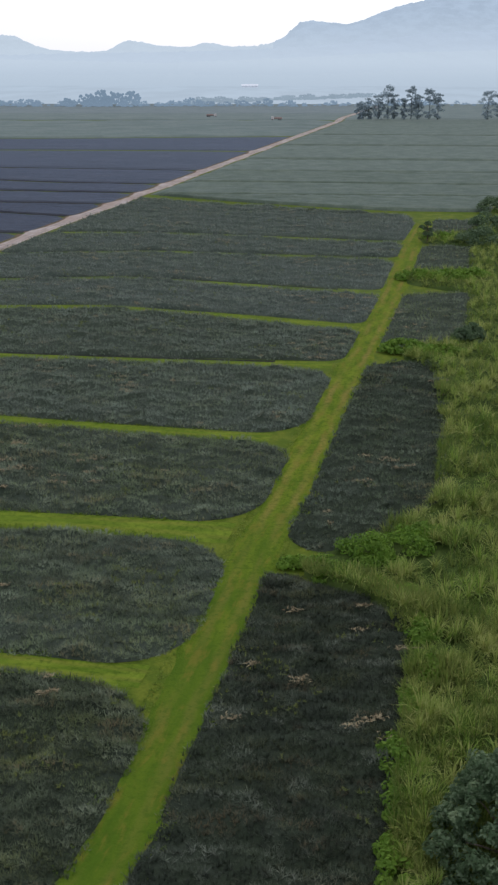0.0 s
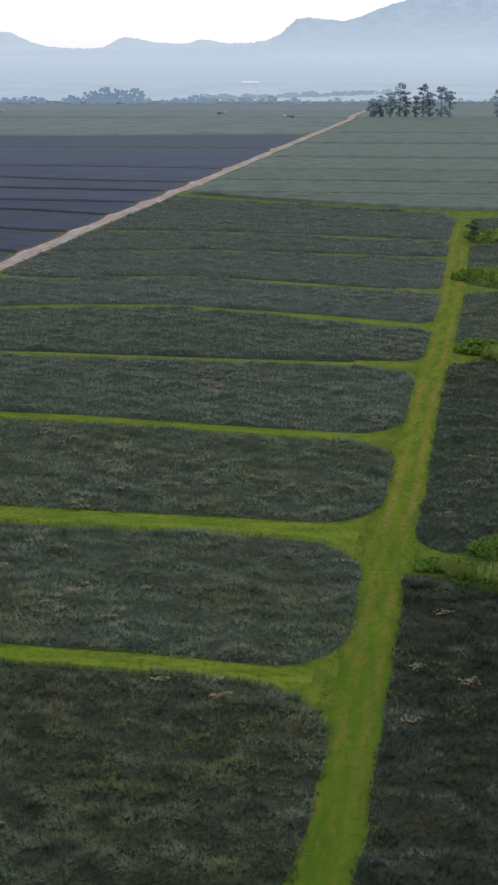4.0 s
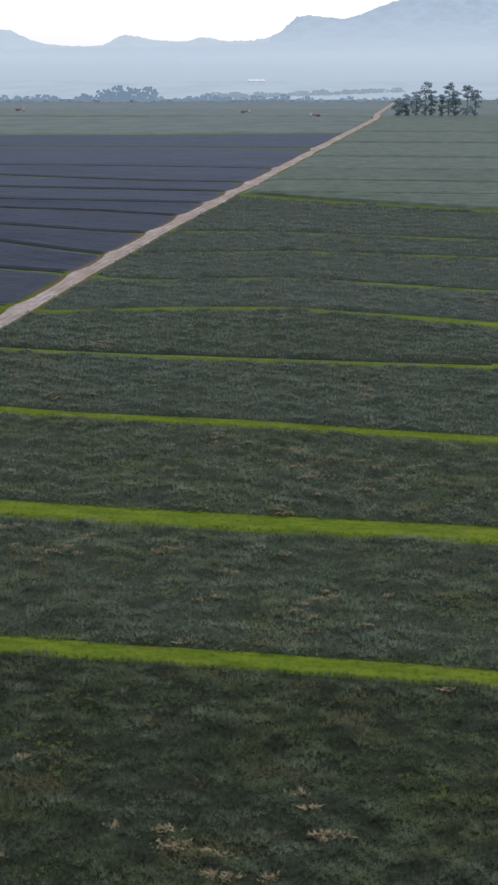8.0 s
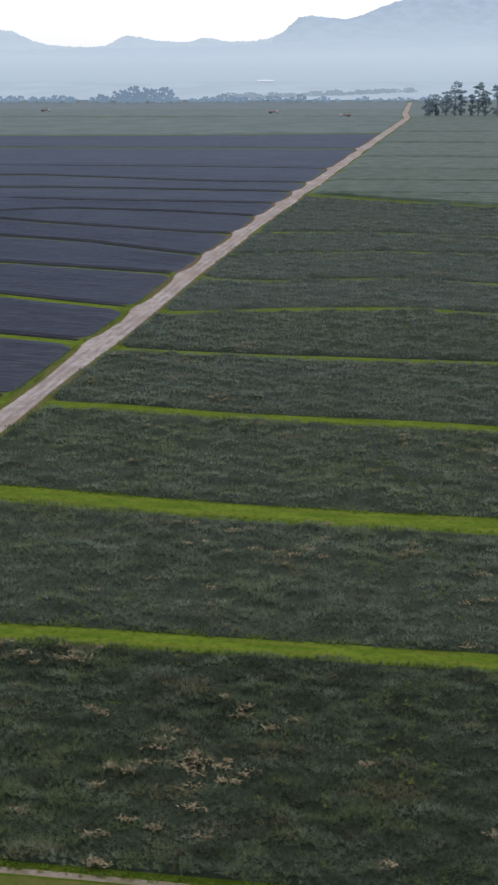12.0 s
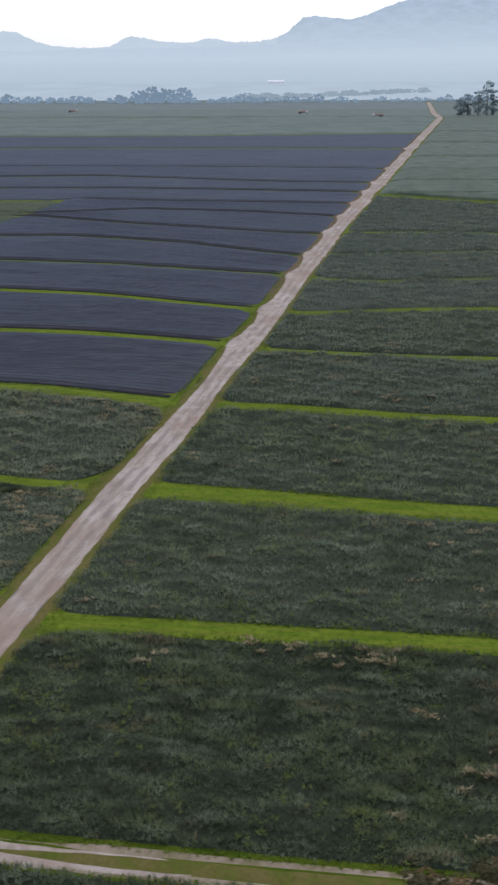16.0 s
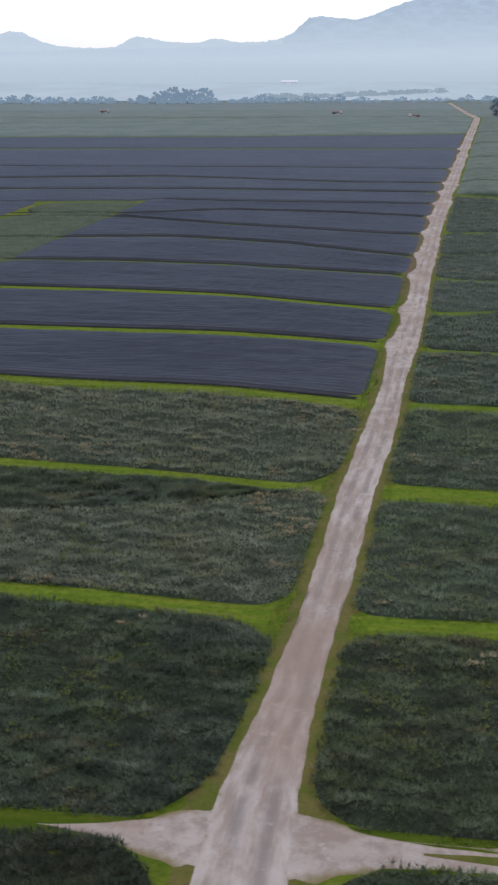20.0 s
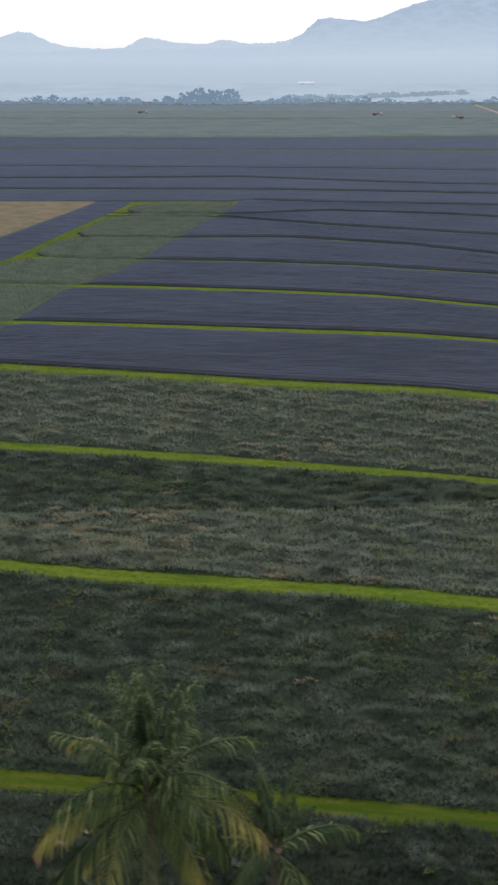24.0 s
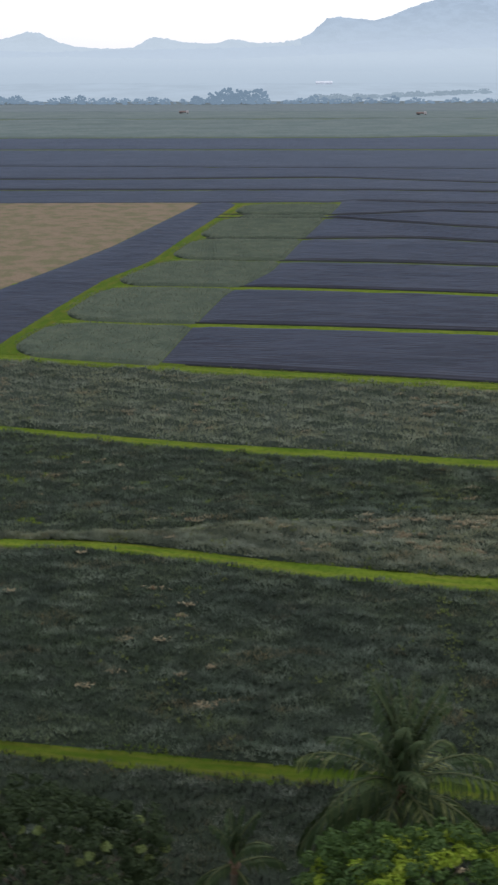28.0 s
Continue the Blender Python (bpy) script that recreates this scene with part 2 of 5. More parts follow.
TRACK_DULL = track_material("grass_lane", (0.042, 0.070, 0.006), (0.072, 0.094, 0.011), 0.2)
PATCHY = soil_material("patchy_path", (0.050, 0.076, 0.020), (0.115, 0.160, 0.018), 0.035)
VERGE = soil_material("dry_verge", (0.118, 0.100, 0.034), (0.078, 0.096, 0.016), 0.4)
APRON = soil_material("bare_soil", (0.130, 0.085, 0.060), (0.095, 0.085, 0.040), 0.3)
GRASS = soil_material("verge_grass", (0.066, 0.100, 0.010), (0.112, 0.136, 0.016), 0.5)
TAN = soil_material("dry_stubble", (0.200, 0.148, 0.098), (0.135, 0.125, 0.066), 0.22)
YOUNG = soil_material("young_crop", (0.066, 0.084, 0.058), (0.090, 0.108, 0.072), 0.3)
# pasture colours greyed and paled for haze, more so further off
FARFIELD = soil_material("far_pasture", (0.078, 0.104, 0.086), (0.106, 0.130, 0.108), 0.06, far_haze=0.12)
FARFIELD_HAZY = soil_material("far_pasture_hazy", (0.098, 0.122, 0.116), (0.115, 0.140, 0.132), 0.05, far_haze=0.12)

# ---- the plan: roads and cross paths as lines in metres ----
ROAD = [(-104.0, -60), (-91.0, 30), (-88.2, 48), (-86.2, 56), (-83.7, 66), (-81.25, 76), (-78.7, 88), (-74.5, 104), (-72.1, 114), (-67.5, 135), (-62.5, 155), (-56.2, 185), (-42.6, 246), (-33.3, 285), (-15.0, 360), (8.5, 458), (51, 632), (60, 700), (130, 1120)]
TRACK_LINE = [(-38.0, -40), (-11.0, 30), (-6.9, 40), (-5.0, 49), (-3.2, 57), (-1.2, 66), (0.6, 75), (3.6, 86), (6.0, 97), (10.2, 115), (15.9, 138), (22.2, 164), (26.0, 182), (32.5, 212), (40.5, 245)]
CROSS = [
    [(-220, 67), (-154, 55.4), (-141, 53.3), (-120, 50.3), (-106, 48.3), (-95, 46.6), (-88, 45.8), (-76, 44), (-65, 42.4), (-40, 39), (-8, 34)],
    [(-220, 93), (-160, 82.4), (-152, 82.2), (-145.6, 80.5), (-136.7, 77.7), (-125, 75.2), (-112, 73.3), (-101, 71.6), (-90, 69), (-80, 67), (-65, 65), (-53, 63.5), (-43, 62.1), (-28, 60.2), (-12, 57.9), (-4, 56)],
    [(-220, 122), (-165, 110.2), (-144, 104.6), (-126, 101.2), (-110, 98), (-95, 94.6), (-82, 90.8), (-74, 90.3), (-64, 88), (-50, 85), (-38, 83), (-28, 81.7), (-17, 80.3), (-7, 79), (2, 77)],
    [(-220, 150), (-171, 138.2), (-150, 132.7), (-128, 128.2), (-108, 123.7), (-90, 120.8), (-80, 117), (-74, 115), (-61, 113.3), (-49, 110.1), (-41, 108.8), (-28, 106.9), (-15, 104), (-2, 101.6), (7, 100)],
    [(-220, 166), (-155, 155.2), (-130, 152.5), (-106, 149), (-90, 147), (-70, 140.6), (-63, 137.3), (-45, 133.9), (-10, 129.5), (14, 127)],
    [(-220, 189), (-165, 181.5), (-131, 178.5), (-105, 174.4), (-90, 171), (-65, 160), (-58, 157.3), (-40, 159.5), (-22, 159.8), (-5, 154.4), (18, 146)],
    [(-220, 212), (-165, 206), (-134, 203), (-112, 200.7), (-90, 196.3), (-59, 185.5), (-47, 180), (-21, 182.5), (14, 171.4), (24, 169)],
    [(-220, 236), (-155, 229), (-127, 227.7), (-103, 228.5), (-79, 219.3), (-54.6, 203), (-44.5, 205.8), (-20, 208), (21, 201), (32, 197)],
    [(-220, 262), (-117, 258), (-91, 244.8), (-78, 239.5), (-50, 228), (-44, 231.3), (-19, 231.3), (25, 220.4), (36, 218)],
]
LEFT_FAR = [
    [(-220, 268), (-113, 263), (-91, 269), (-63.5, 263), (-40, 253)],
    [(-260, 290), (-152, 291.4), (-122, 293), (-91, 285), (-35, 277)],
    [(-260, 316), (-100, 312), (-25, 300)],
    [(-260, 342), (-162, 341), (-110, 344), (-57, 327), (-22, 322)],
    [(-260, 384), (-73, 370), (-14, 361)],
    [(-260, 445), (-60, 440), (5, 435)],
    [(-420, 508), (-93, 503), (24, 516)],
]
RIGHT_FAR = [
    [(-37.6, 268.6), (-4, 264.7), (34.4, 259), (120, 250)],
    [(-27.6, 296), (-2.5, 280.5), (35.3, 263.5), (120, 256)],
    [(-26, 296), (28, 292), (140, 286)],
    [(-20, 326), (60, 318), (160, 310)],
    [(-12, 356), (60, 350), (180, 342)],
    [(-2, 400), (80, 392), (200, 384)],
    [(12, 460), (100, 455), (240, 440)],
    [(26, 520), (120, 512), (280, 500)],
    [(56, 650), (160, 640), (420, 620)],
]
LAND = [(-80, 0), (120, 0), (200, 0.5), (300, 0.4), (450, 0.9), (650, 1.5), (1110, -11), (1700, -15), (5000, -15)]


def along(line):
    a = np.array(line, float)
    a = a[np.argsort(a[:, 0])]
    return lambda v: np.interp(v, a[:, 0], a[:, 1])


def smooth_line(line, span=5.0):
    """A line as a function, its corners eased over span metres."""
    f = along(line)
    return lambda v: sum(f(np.asarray(v, float) + span * k) for k in (-1, -0.5, 0, 0.5, 1)) / 5


def land(y):
    f = along(LAND)
    y = np.asarray(y, float)
    return sum(f(y + k) for k in (-30, -15, 0, 15, 30)) / 5


road_x = smooth_line([(y, x) for x, y in ROAD], 6)
track_x = smooth_line([(y, x) for x, y in TRACK_LINE], 4)


def road_half(y):
    """Half the width of the dirt road."""
    return np.interp(y, [40, 48, 56, 66, 100, 300, 700], [2.9, 2.5, 2.0, 1.8, 1.9, 2.0, 2.2])


def wave(x, y, scale, seed=0.0):
    """Smooth noise between about -1 and 1 for arrays."""
    x, y = np.asarray(x) * scale + seed * 7.3, np.asarray(y) * scale - seed * 3.1
    return (np.sin(x * 1.7 + 1.3 * np.sin(y * 1.1 + seed)) + np.sin(y * 2.1 + 1.7 * np.sin(x * 0.9)) + np.sin((x + y) * 1.3 + seed * 2)) / 3


def mesh_object(name, verts, faces, material, parent=None, uv=None, smooth=False):
    """Links one mesh object from arrays; faces all have the same number of corners, or are a list."""
    me = bpy.data.meshes.new(name)
    verts = np.asarray(verts, np.float32)
    if isinstance(faces, np.ndarray):
        n, k = faces.shape
        me.vertices.add(len(verts))
        me.vertices.foreach_set("co", verts.ravel())
        me.loops.add(n * k)
        me.loops.foreach_set("vertex_index", faces.astype(np.int32).ravel())
        me.polygons.add(n)
        me.polygons.foreach_set("loop_start", np.arange(0, n * k, k, dtype=np.int32))
        if uv is not None:
            layer = me.uv_layers.new(name="UVMap")
            layer.data.foreach_set("uv", np.asarray(uv, np.float32)[faces.ravel()].ravel())
        me.update(calc_edges=True)
    else:
        me.from_pydata(verts.tolist(), [], faces)
    if smooth:
        me.polygons.foreach_set("use_smooth", np.ones(len(me.polygons), bool))
    me.materials.append(material)
    ob = new(name, me)
    ob.parent = parent
    return ob


def grid_faces(rows, cols):
    i = np.arange(rows * cols).reshape(rows, cols)
    return np.stack([i[:-1, :-1], i[:-1, 1:], i[1:, 1:], i[1:, :-1]], -1).reshape(-1, 4)


def strip(name, line, half, material, lift, step=1.0, ragged=0.25, across=9):
    """A road or track laid along a line of (x, y) points, with an uneven edge; u runs across from -1 to 1."""
    p = np.array(line, float)
    d = np.r_[0, np.cumsum(np.hypot(*np.diff(p, axis=0).T))]
    s = np.arange(0, d[-1], step)
    x, y = (sum(np.interp(s + k, d, p[:, i]) for k in (-4, -2, 0, 2, 4)) / 5 for i in (0, 1))
    tx, ty = np.gradient(x), np.gradient(y)
    n = np.hypot(tx, ty)
    tx, ty = tx / n, ty / n
    h = np.maximum(np.broadcast_to(half(x, y) if callable(half) else half, x.shape), 0.02)
    v, uv = [], []
    for k, u in enumerate(np.linspace(-1, 1, across)):
        w = u * h + (np.minimum(ragged, 0.5 * h) * (wave(s, s * 0 + k, 0.12, u) + 0.6 * wave(s, s * 0 + k, 0.5, u) + 0.45 * wave(s, s * 0 + k, 1.7, u)) if abs(u) == 1 else 0)
        px, py = x + ty * w, y - tx * w
        v.append(np.stack([px, py, land(py) + lift - 0.05 * (abs(u) == 1)], -1))
        uv.append(np.stack([np.full(len(s), u), s], -1))
    v, uv = np.stack(v, 1), np.stack(uv, 1)
    return mesh_object(name, v.reshape(-1, 3), grid_faces(len(s), across), material, uv=uv.reshape(-1, 2), smooth=True)


# ---- ground, roads and paths ----
gy = np.r_[np.arange(-120, 340, 6.0), np.arange(345, 1400, 15.0), np.geomspace(1420, 5000, 24)]
gx = np.r_[-np.geomspace(3000, 310, 24), np.arange(-300, 160, 8.0), np.geomspace(165, 3000, 30)]
GX, GY = np.meshgrid(gx, gy)
ground = mesh_object("ground", np.stack([GX, GY, land(GY)], -1).reshape(-1, 3), grid_faces(len(gy), len(gx)), GRASS, smooth=True)
tagged(ground, "grassy verge and plain between the plots", "ground", kind="structure")

road = strip("road_dirt", ROAD, lambda x, y: road_half(y) * (0.97 + np.interp(y, [60, 130], [0.03, 0.13]) * wave(y, 0 * y, 0.11)), DIRT, 0.06, 0.4, 0.46, 11)
verge = strip("verge", ROAD, lambda x, y: road_half(y) + np.interp(y, [40, 60, 100, 150, 240], [0.8, 1.05, 1.05, 0.8, 0.1]), VERGE, 0.045, 0.5, 0.7, 9)
tagged(verge, "trampled olive-brown grass edge of the road", "verge", kind="structure")
tagged(road, "pale dusty clay farm road with worn wheel lines", "dirt road", kind="structure")

t = strip("grass_track", TRACK_LINE, lambda x, y: np.interp(y, [40, 60, 80, 120, 240], [1.75, 1.85, 2.0, 2.0, 2.4]), TRACK, 0.05, 0.8, 0.35, 9)
tagged(t, "bright mown grass track with brown wheel lines", "grass track", kind="structure")
WIDTHS = [0.82, 1.0, 0.95, 0.85, 0.7, 0.6, 0.5, 0.5, 0.5]
EAST_WIDTHS = [1.4, 0.92, 1.6, 0.9, 0.45, 0.42, 0.4, 0.35, 0.35]


def path_gap(k, east):
    """Half the width of cross path k: it flares where it meets the grass track or the dirt road."""
    if not east:
        return lambda x: WIDTHS[k] * np.interp(x, [-152, -128], [0.68, 0.92]) * (1 + 0.15 * wave(x, x * 0, 0.05, k)) + 1.1 * np.exp(-((x - road_x(CROSS[k][6][1])) / 4.0) ** 2)
    tx = float(track_x(CROSS[k][-1][1]))
    wide = max(1.0, EAST_WIDTHS[k])
    return lambda x: EAST_WIDTHS[k] + (wide - EAST_WIDTHS[k]) * np.clip((x - tx + 30) / 14, 0, 1) + 0.12 * wave(x, x * 0, 0.08, k)


for k, line in enumerate(CROSS):
    c = smooth_line(line, 3)
    left = np.arange(-220.0, road_x(c(-80)) - 1.5, 3.0)
    right = np.arange(road_x(c(-60)) + 1.0, track_x(c(0)) - 0.5, 3.0)
    for east, xs in enumerate((left, right)):
        w = path_gap(k, east)
        t = strip("grass_track", np.stack([xs, c(xs)], -1), lambda x, y: w(x) + 0.35, TRACK_DULL if k == 0 else PATCHY if k > 5 else TRACK_PATH, 0.04, 0.8, 0.2, 7)
        tagged(t, "narrow bright grass path between crop plots", "grass track", kind="structure")
# drains beside the crop, dark to stand in for its shaded face
for k in (4, 6, 7, 8):
    c = smooth_line(CROSS[k], 3)
    xs = np.arange(road_x(c(-60)) + 3.0, track_x(c(0)) - 6.0, 3.0)
    t = strip("drain_ditch", np.stack([xs, c(xs) + 0.75], -1), 0.5, DRAIN_SHADE, 0.07, 1.0, 0.12, 5)
    tagged(t, "dark drain strip painted with crop edge shade", "ditch", kind="structure")
for line in RIGHT_FAR[1:2]:
    t = strip("grass_track", line, 1.6, TRACK, 0.04, 2.0, 0.3, 5)
    tagged(t, "bright grass path across the far plots", "grass track", kind="structure")
GREEN_PATH = [(-172.5, 138), (-166.6, 166), (-161.9, 186.5), (-155.2, 203), (-149.8, 231), (-139, 283)]
t = strip("grass_track", GREEN_PATH, lambda x, y: 2.0 + 0.9 * np.abs(np.sin(y * 0.13)), TRACK, 0.05, 1.0, 0.4, 7)
tagged(t, "bright grass track with widened turnings", "grass track", kind="structure")

# the dirt cross lane: a flare at the junction, and two wheel lines that run east from it
c0 = smooth_line(CROSS[0], 3)
xr = float(road_x(45.5))
xs = np.arange(xr - 12.0, xr + 22.0, 1.0)
t = strip("road_flare", np.stack([xs, c0(xs) - 0.2], -1), lambda x, y: np.where(x > xr, 0.85, 0.0) * np.clip((xr + 20 - x) / 3, 0, 1) + 2.0 * np.exp(-((np.abs(x - xr) / 4.4) ** 2)) + np.where(x > xr, 0.7 * np.exp(-((x - xr) / 7.0) ** 2), 0.6 * np.exp(-((x - xr) / 4.5) ** 2) + 0.75 * np.clip((x - xr + 10.5) / 4.5, 0, 1) * np.clip((xr - x) / 3, 0, 1)), DIRT_PLAIN, 0.053, 0.4, 0.3, 9)
tagged(t, "pale clay junction where the lane meets the road", "dirt road", kind="structure")
hump = np.arange(xr + 7.5, -42.0, 1.0)
t = strip("grass_track", np.stack([hump, c0(hump) - 0.05], -1), lambda x, y: 0.58 * np.clip((x - xr - 7.5) / 6, 0.05, 1), VERGE, 0.075, 0.4, 0.16, 5)
tagged(t, "low grass ridge between the wheel lines of the lane", "grass track", kind="structure")
for off in (0.75, -0.8):
    xs = np.arange(xr + 5.0, -42.0, 1.5)
    t = strip("lane_wheel_line", np.stack([xs, c0(xs) + off], -1), lambda x, y: (0.34 + 0.2 * np.exp(-((x - xr - 12) / 7) ** 2)) * np.clip((x - xr - 11.0) / 3, 0.05, 1), LANE, 0.047, 0.4, 0.09, 5)
    tagged(t, "bare clay wheel line in the grass lane", "dirt road", kind="structure")


def tufts(line, half, lo, hi, count, seed, material, size=(0.12, 0.3), clear=9.0):
    """Short uneven grass standing on a track between two distances along it."""
    p = np.array(line, float)
    d = np.r_[0, np.cumsum(np.hypot(*np.diff(p, axis=0).T))]
    rng = np.random.default_rng(seed)
    s = rng.uniform(lo, hi, count)
    u = np.sign(rng.normal(size=count)) * rng.uniform(0.78, 1.2, count)
    keep = (np.abs(np.interp(s, d, p[:, 0]) - road_x(np.interp(s, d, p[:, 1]))) > clear) & (s < d[-1])
    s, u, count = s[keep], u[keep], int(keep.sum())
    x, y = np.interp(s, d, p[:, 0]), np.interp(s, d, p[:, 1])
    tx, ty = np.interp(s + 1, d, p[:, 0]) - x, np.interp(s + 1, d, p[:, 1]) - y
    n = np.hypot(tx, ty) + 1e-6
    x, y = x + ty / n * u * half, y - tx / n * u * half
    grow = rng.uniform(*size, count) * (0.6 + 0.9 * np.clip(np.abs(u) - 0.5, 0, 1) + 0.25 * wave(x, y, 0.6, seed))
    return rosettes("grass_tufts", x, y, land(y) + 0.04, grow, 4, material, None, seed, 0.14, (0.5, 1.5), False)


# ---- crop plots ----


class Plot:
    """A crop plot between two cross lines (south, north) and two side lines (west, east), with rounded corners."""

    def __init__(self, south, north, west, east, gap=(1.0, 1.0, 1.0, 1.0), corner=4.0, corner_w=None, tall=0.0, ragged=1.0):
        """tall: the height that hides the ground north of the plot, for which its north gap grows with the distance."""
        north_gap = gap[1] if callable(gap[1]) else (lambda x: gap[1])
        self.s, self.n, self.w, self.e = south, north, west, east
        self.gap = (gap[0], lambda x: north_gap(x) + tall * north(x) / 36.5, gap[2], gap[3])
        self.ragged = ragged
        self.corner, self.corner_w = corner, corner if corner_w is None else corner_w

    def depth(self, x, y):
        """Metres inside the uneven edge, negative outside."""
        return self.inside(x, y) + self.ragged * (0.14 * wave(x, y, 1.1) + 0.12 * wave(x, y, 3.1, 2) + 0.2 * wave(x, y, 0.35, 5))

    def inside(self, x, y):
        """Metres inside the plain edge."""
        g = self.gap
        g = [q(x) if callable(q) else q for q in g]
        d = [y - self.s(x) - g[0], self.n(x) - y - g[1], x - self.w(y) - g[2], self.e(y) - x - g[3]]
        ns, we = np.minimum(d[0], d[1]), np.minimum(d[2], d[3])
        r = np.where(d[2] < d[3], self.corner_w, self.corner)
        round_ = r - np.hypot(np.maximum(r - ns, 0), np.maximum(r - we, 0))
        return np.where((ns < r) & (we < r), round_, np.minimum(ns, we))

    def grid(self, du, dv, xmin=-1e9, xmax=1e9):
        """Rows that follow the cross lines, as arrays of x and y, right up to the edges."""
        g = [q if callable(q) else (lambda x, q=q: q) for q in self.gap]
        so, no = lambda x: self.s(x) + g[0](x), lambda x: self.n(x) - g[1](x)
        we, ea = lambda y: np.maximum(self.w(y) + self.gap[2], xmin), lambda y: np.minimum(self.e(y) - self.gap[3], xmax)
        mid = np.array([-60.0])
        for _ in range(8):
            ym = 0.5 * (so(mid) + no(mid))
            w, e = float(we(ym)[0]), float(ea(ym)[0])
            mid = np.array([(w + e) / 2])
        span = np.linspace(w, e, 40)
        xs = np.linspace(0, 1, max(int((e - w) / du), 4))
        vs = np.linspace(0, 1, max(int(float((no(span) - so(span)).max()) / dv), 4))
        S, V = np.meshgrid(xs, vs)
        X = w + S * (e - w)
        for _ in range(5):
            Y = so(X) * (1 - V) + no(X) * V
            X = we(Y) * (1 - S) + ea(Y) * S
        return X, Y, V


def canopy(name, plot, material, height, du, dv, rough=0.12, xmin=-1e9, xmax=1e9, rows=0.0, seed=1.0, steep=0.4, top=None):
    """The closed surface of a crop seen from afar: uneven, rounded down to the soil at its edges."""
    X, Y, V = plot.grid(du, dv, xmin, xmax)
    rng = np.random.default_rng(int(seed * 10))
    for _ in range(4):  # draw the corners in to the rounded edge
        d = plot.inside(X, Y)
        gx, gy = (plot.inside(X + 0.1, Y) - d) * 10, (plot.inside(X, Y + 0.1) - d) * 10
        step = np.where(d < 0, -d, 0) / np.maximum(gx * gx + gy * gy, 0.25)
        X, Y = X + gx * step, Y + gy * step
    d = plot.inside(X, Y)
    d = d + (plot.depth(X, Y) - d) * np.clip(d / 0.4, 0, 1)
    rise = np.clip(d / steep, 0, 1)
    h = height * (rise * rise * (3 - 2 * rise)) + rough * rise * (wave(X * 0.6, Y, 0.7, seed) + 0.8 * wave(X * 0.6, Y, 1.9, seed + 1) + 0.5 * rng.normal(size=X.shape))
    if top:
        h = h + rise * top(X, Y)
    if rows:
        h = h + rise * rows * np.clip(d / 3.0, 0, 1) * np.cos(V * (len(V) - 1) * np.pi)
    keep = d > -0.6
    f = grid_faces(*X.shape)
    f = f[keep.ravel()[f].all(1)]
    v = np.stack([X, Y, land(Y) + 0.015 + h], -1).reshape(-1, 3)
    used, inv = np.unique(f, return_inverse=True)
    uv = np.stack([X, V * (len(V) - 1) * 0.5], -1).reshape(-1, 2)[used]
    return mesh_object(name, v[used], inv.reshape(-1, 4), material, uv=uv, smooth=True)


def rosettes(name, x, y, z, size, leaves, material, parent=None, seed=0, narrow=0.055, lean=(0.35, 1.25), bent=True):
    """Spiky plants: each leaf is a narrow blade of two joints that arches out from the heart."""
    rng = np.random.default_rng(seed)
    n = len(x)
    az = rng.uniform(0, 2 * np.pi, (n, 1)) + np.arange(leaves)[None] * 2.4 + rng.normal(0, 0.2, (n, leaves))
    tip = rng.uniform(lean[0], lean[1], (n, leaves))
    ln = (size[:, None] * rng.uniform(0.75, 1.2, (n, leaves)))
    half = narrow * size[:, None] * rng.uniform(0.8, 1.3, (n, leaves))
    ca, sa = np.cos(az), np.sin(az)
    def at(r, h, w):
        return np.stack([x[:, None] + ca * r - sa * w, y[:, None] + sa * r + ca * w, z[:, None] + h], -1)
    r1, h1 = ln * 0.5 * np.sin(tip * 0.7), ln * 0.5 * np.cos(tip * 0.7)
    r2, h2 = r1 + ln * 0.5 * np.sin(tip * 1.25), h1 + ln * 0.5 * np.cos(tip * 1.25)
    if not bent:
        v = np.stack([at(ln * 0.04, 0 * ln, -half), at(ln * 0.04, 0 * ln, half), at(r2, h2, 0 * half)], 2)
        return mesh_object(name, v.reshape(-1, 3), np.arange(n * leaves * 3).reshape(-1, 3), material, parent)
    v = np.stack([at(ln * 0.04, 0 * ln, -half), at(ln * 0.04, 0 * ln, half), at(r1, h1, half * 0.9), at(r1, h1, -half * 0.9), at(r2, h2, 0 * half)], 2)
    base = np.arange(n * leaves)[:, None] * 5
    f = np.concatenate([base + [0, 1, 2], base + [0, 2, 3], base + [3, 2, 4]], 1).reshape(-1, 3)
    return mesh_object(name, v.reshape(-1, 3), f, material, parent)


def planted(plot, spacing, seed, box=None):
    """Places of plants in rows along the cross lines, inside the plot."""
    rng = np.random.default_rng(seed)
    X, Y, V = plot.grid(spacing[0], spacing[1])
    X = X + rng.uniform(-0.5, 0.5, (len(X), 1)) * spacing[0]
    x, y = X.ravel() + rng.normal(0, 0.35 * spacing[0], X.size), Y.ravel() + rng.normal(0, 0.28 * spacing[1], X.size)
    ok = plot.depth(x, y) > -0.18
    if box:
        ok &= (x > box[0]) & (x < box[1]) & (y > box[2]) & (y < box[3])
    return x[ok], y[ok]


def mounds(x, y, seed):
    """The unevenness of a crop's top, a little longer along the rows than across them."""
    return 0.20 * wave(x * 0.5, y, 0.6, seed) + 0.20 * wave(x * 0.6, y, 1.6, seed + 1) + 0.07 * wave(x, y, 4.0, seed + 2)


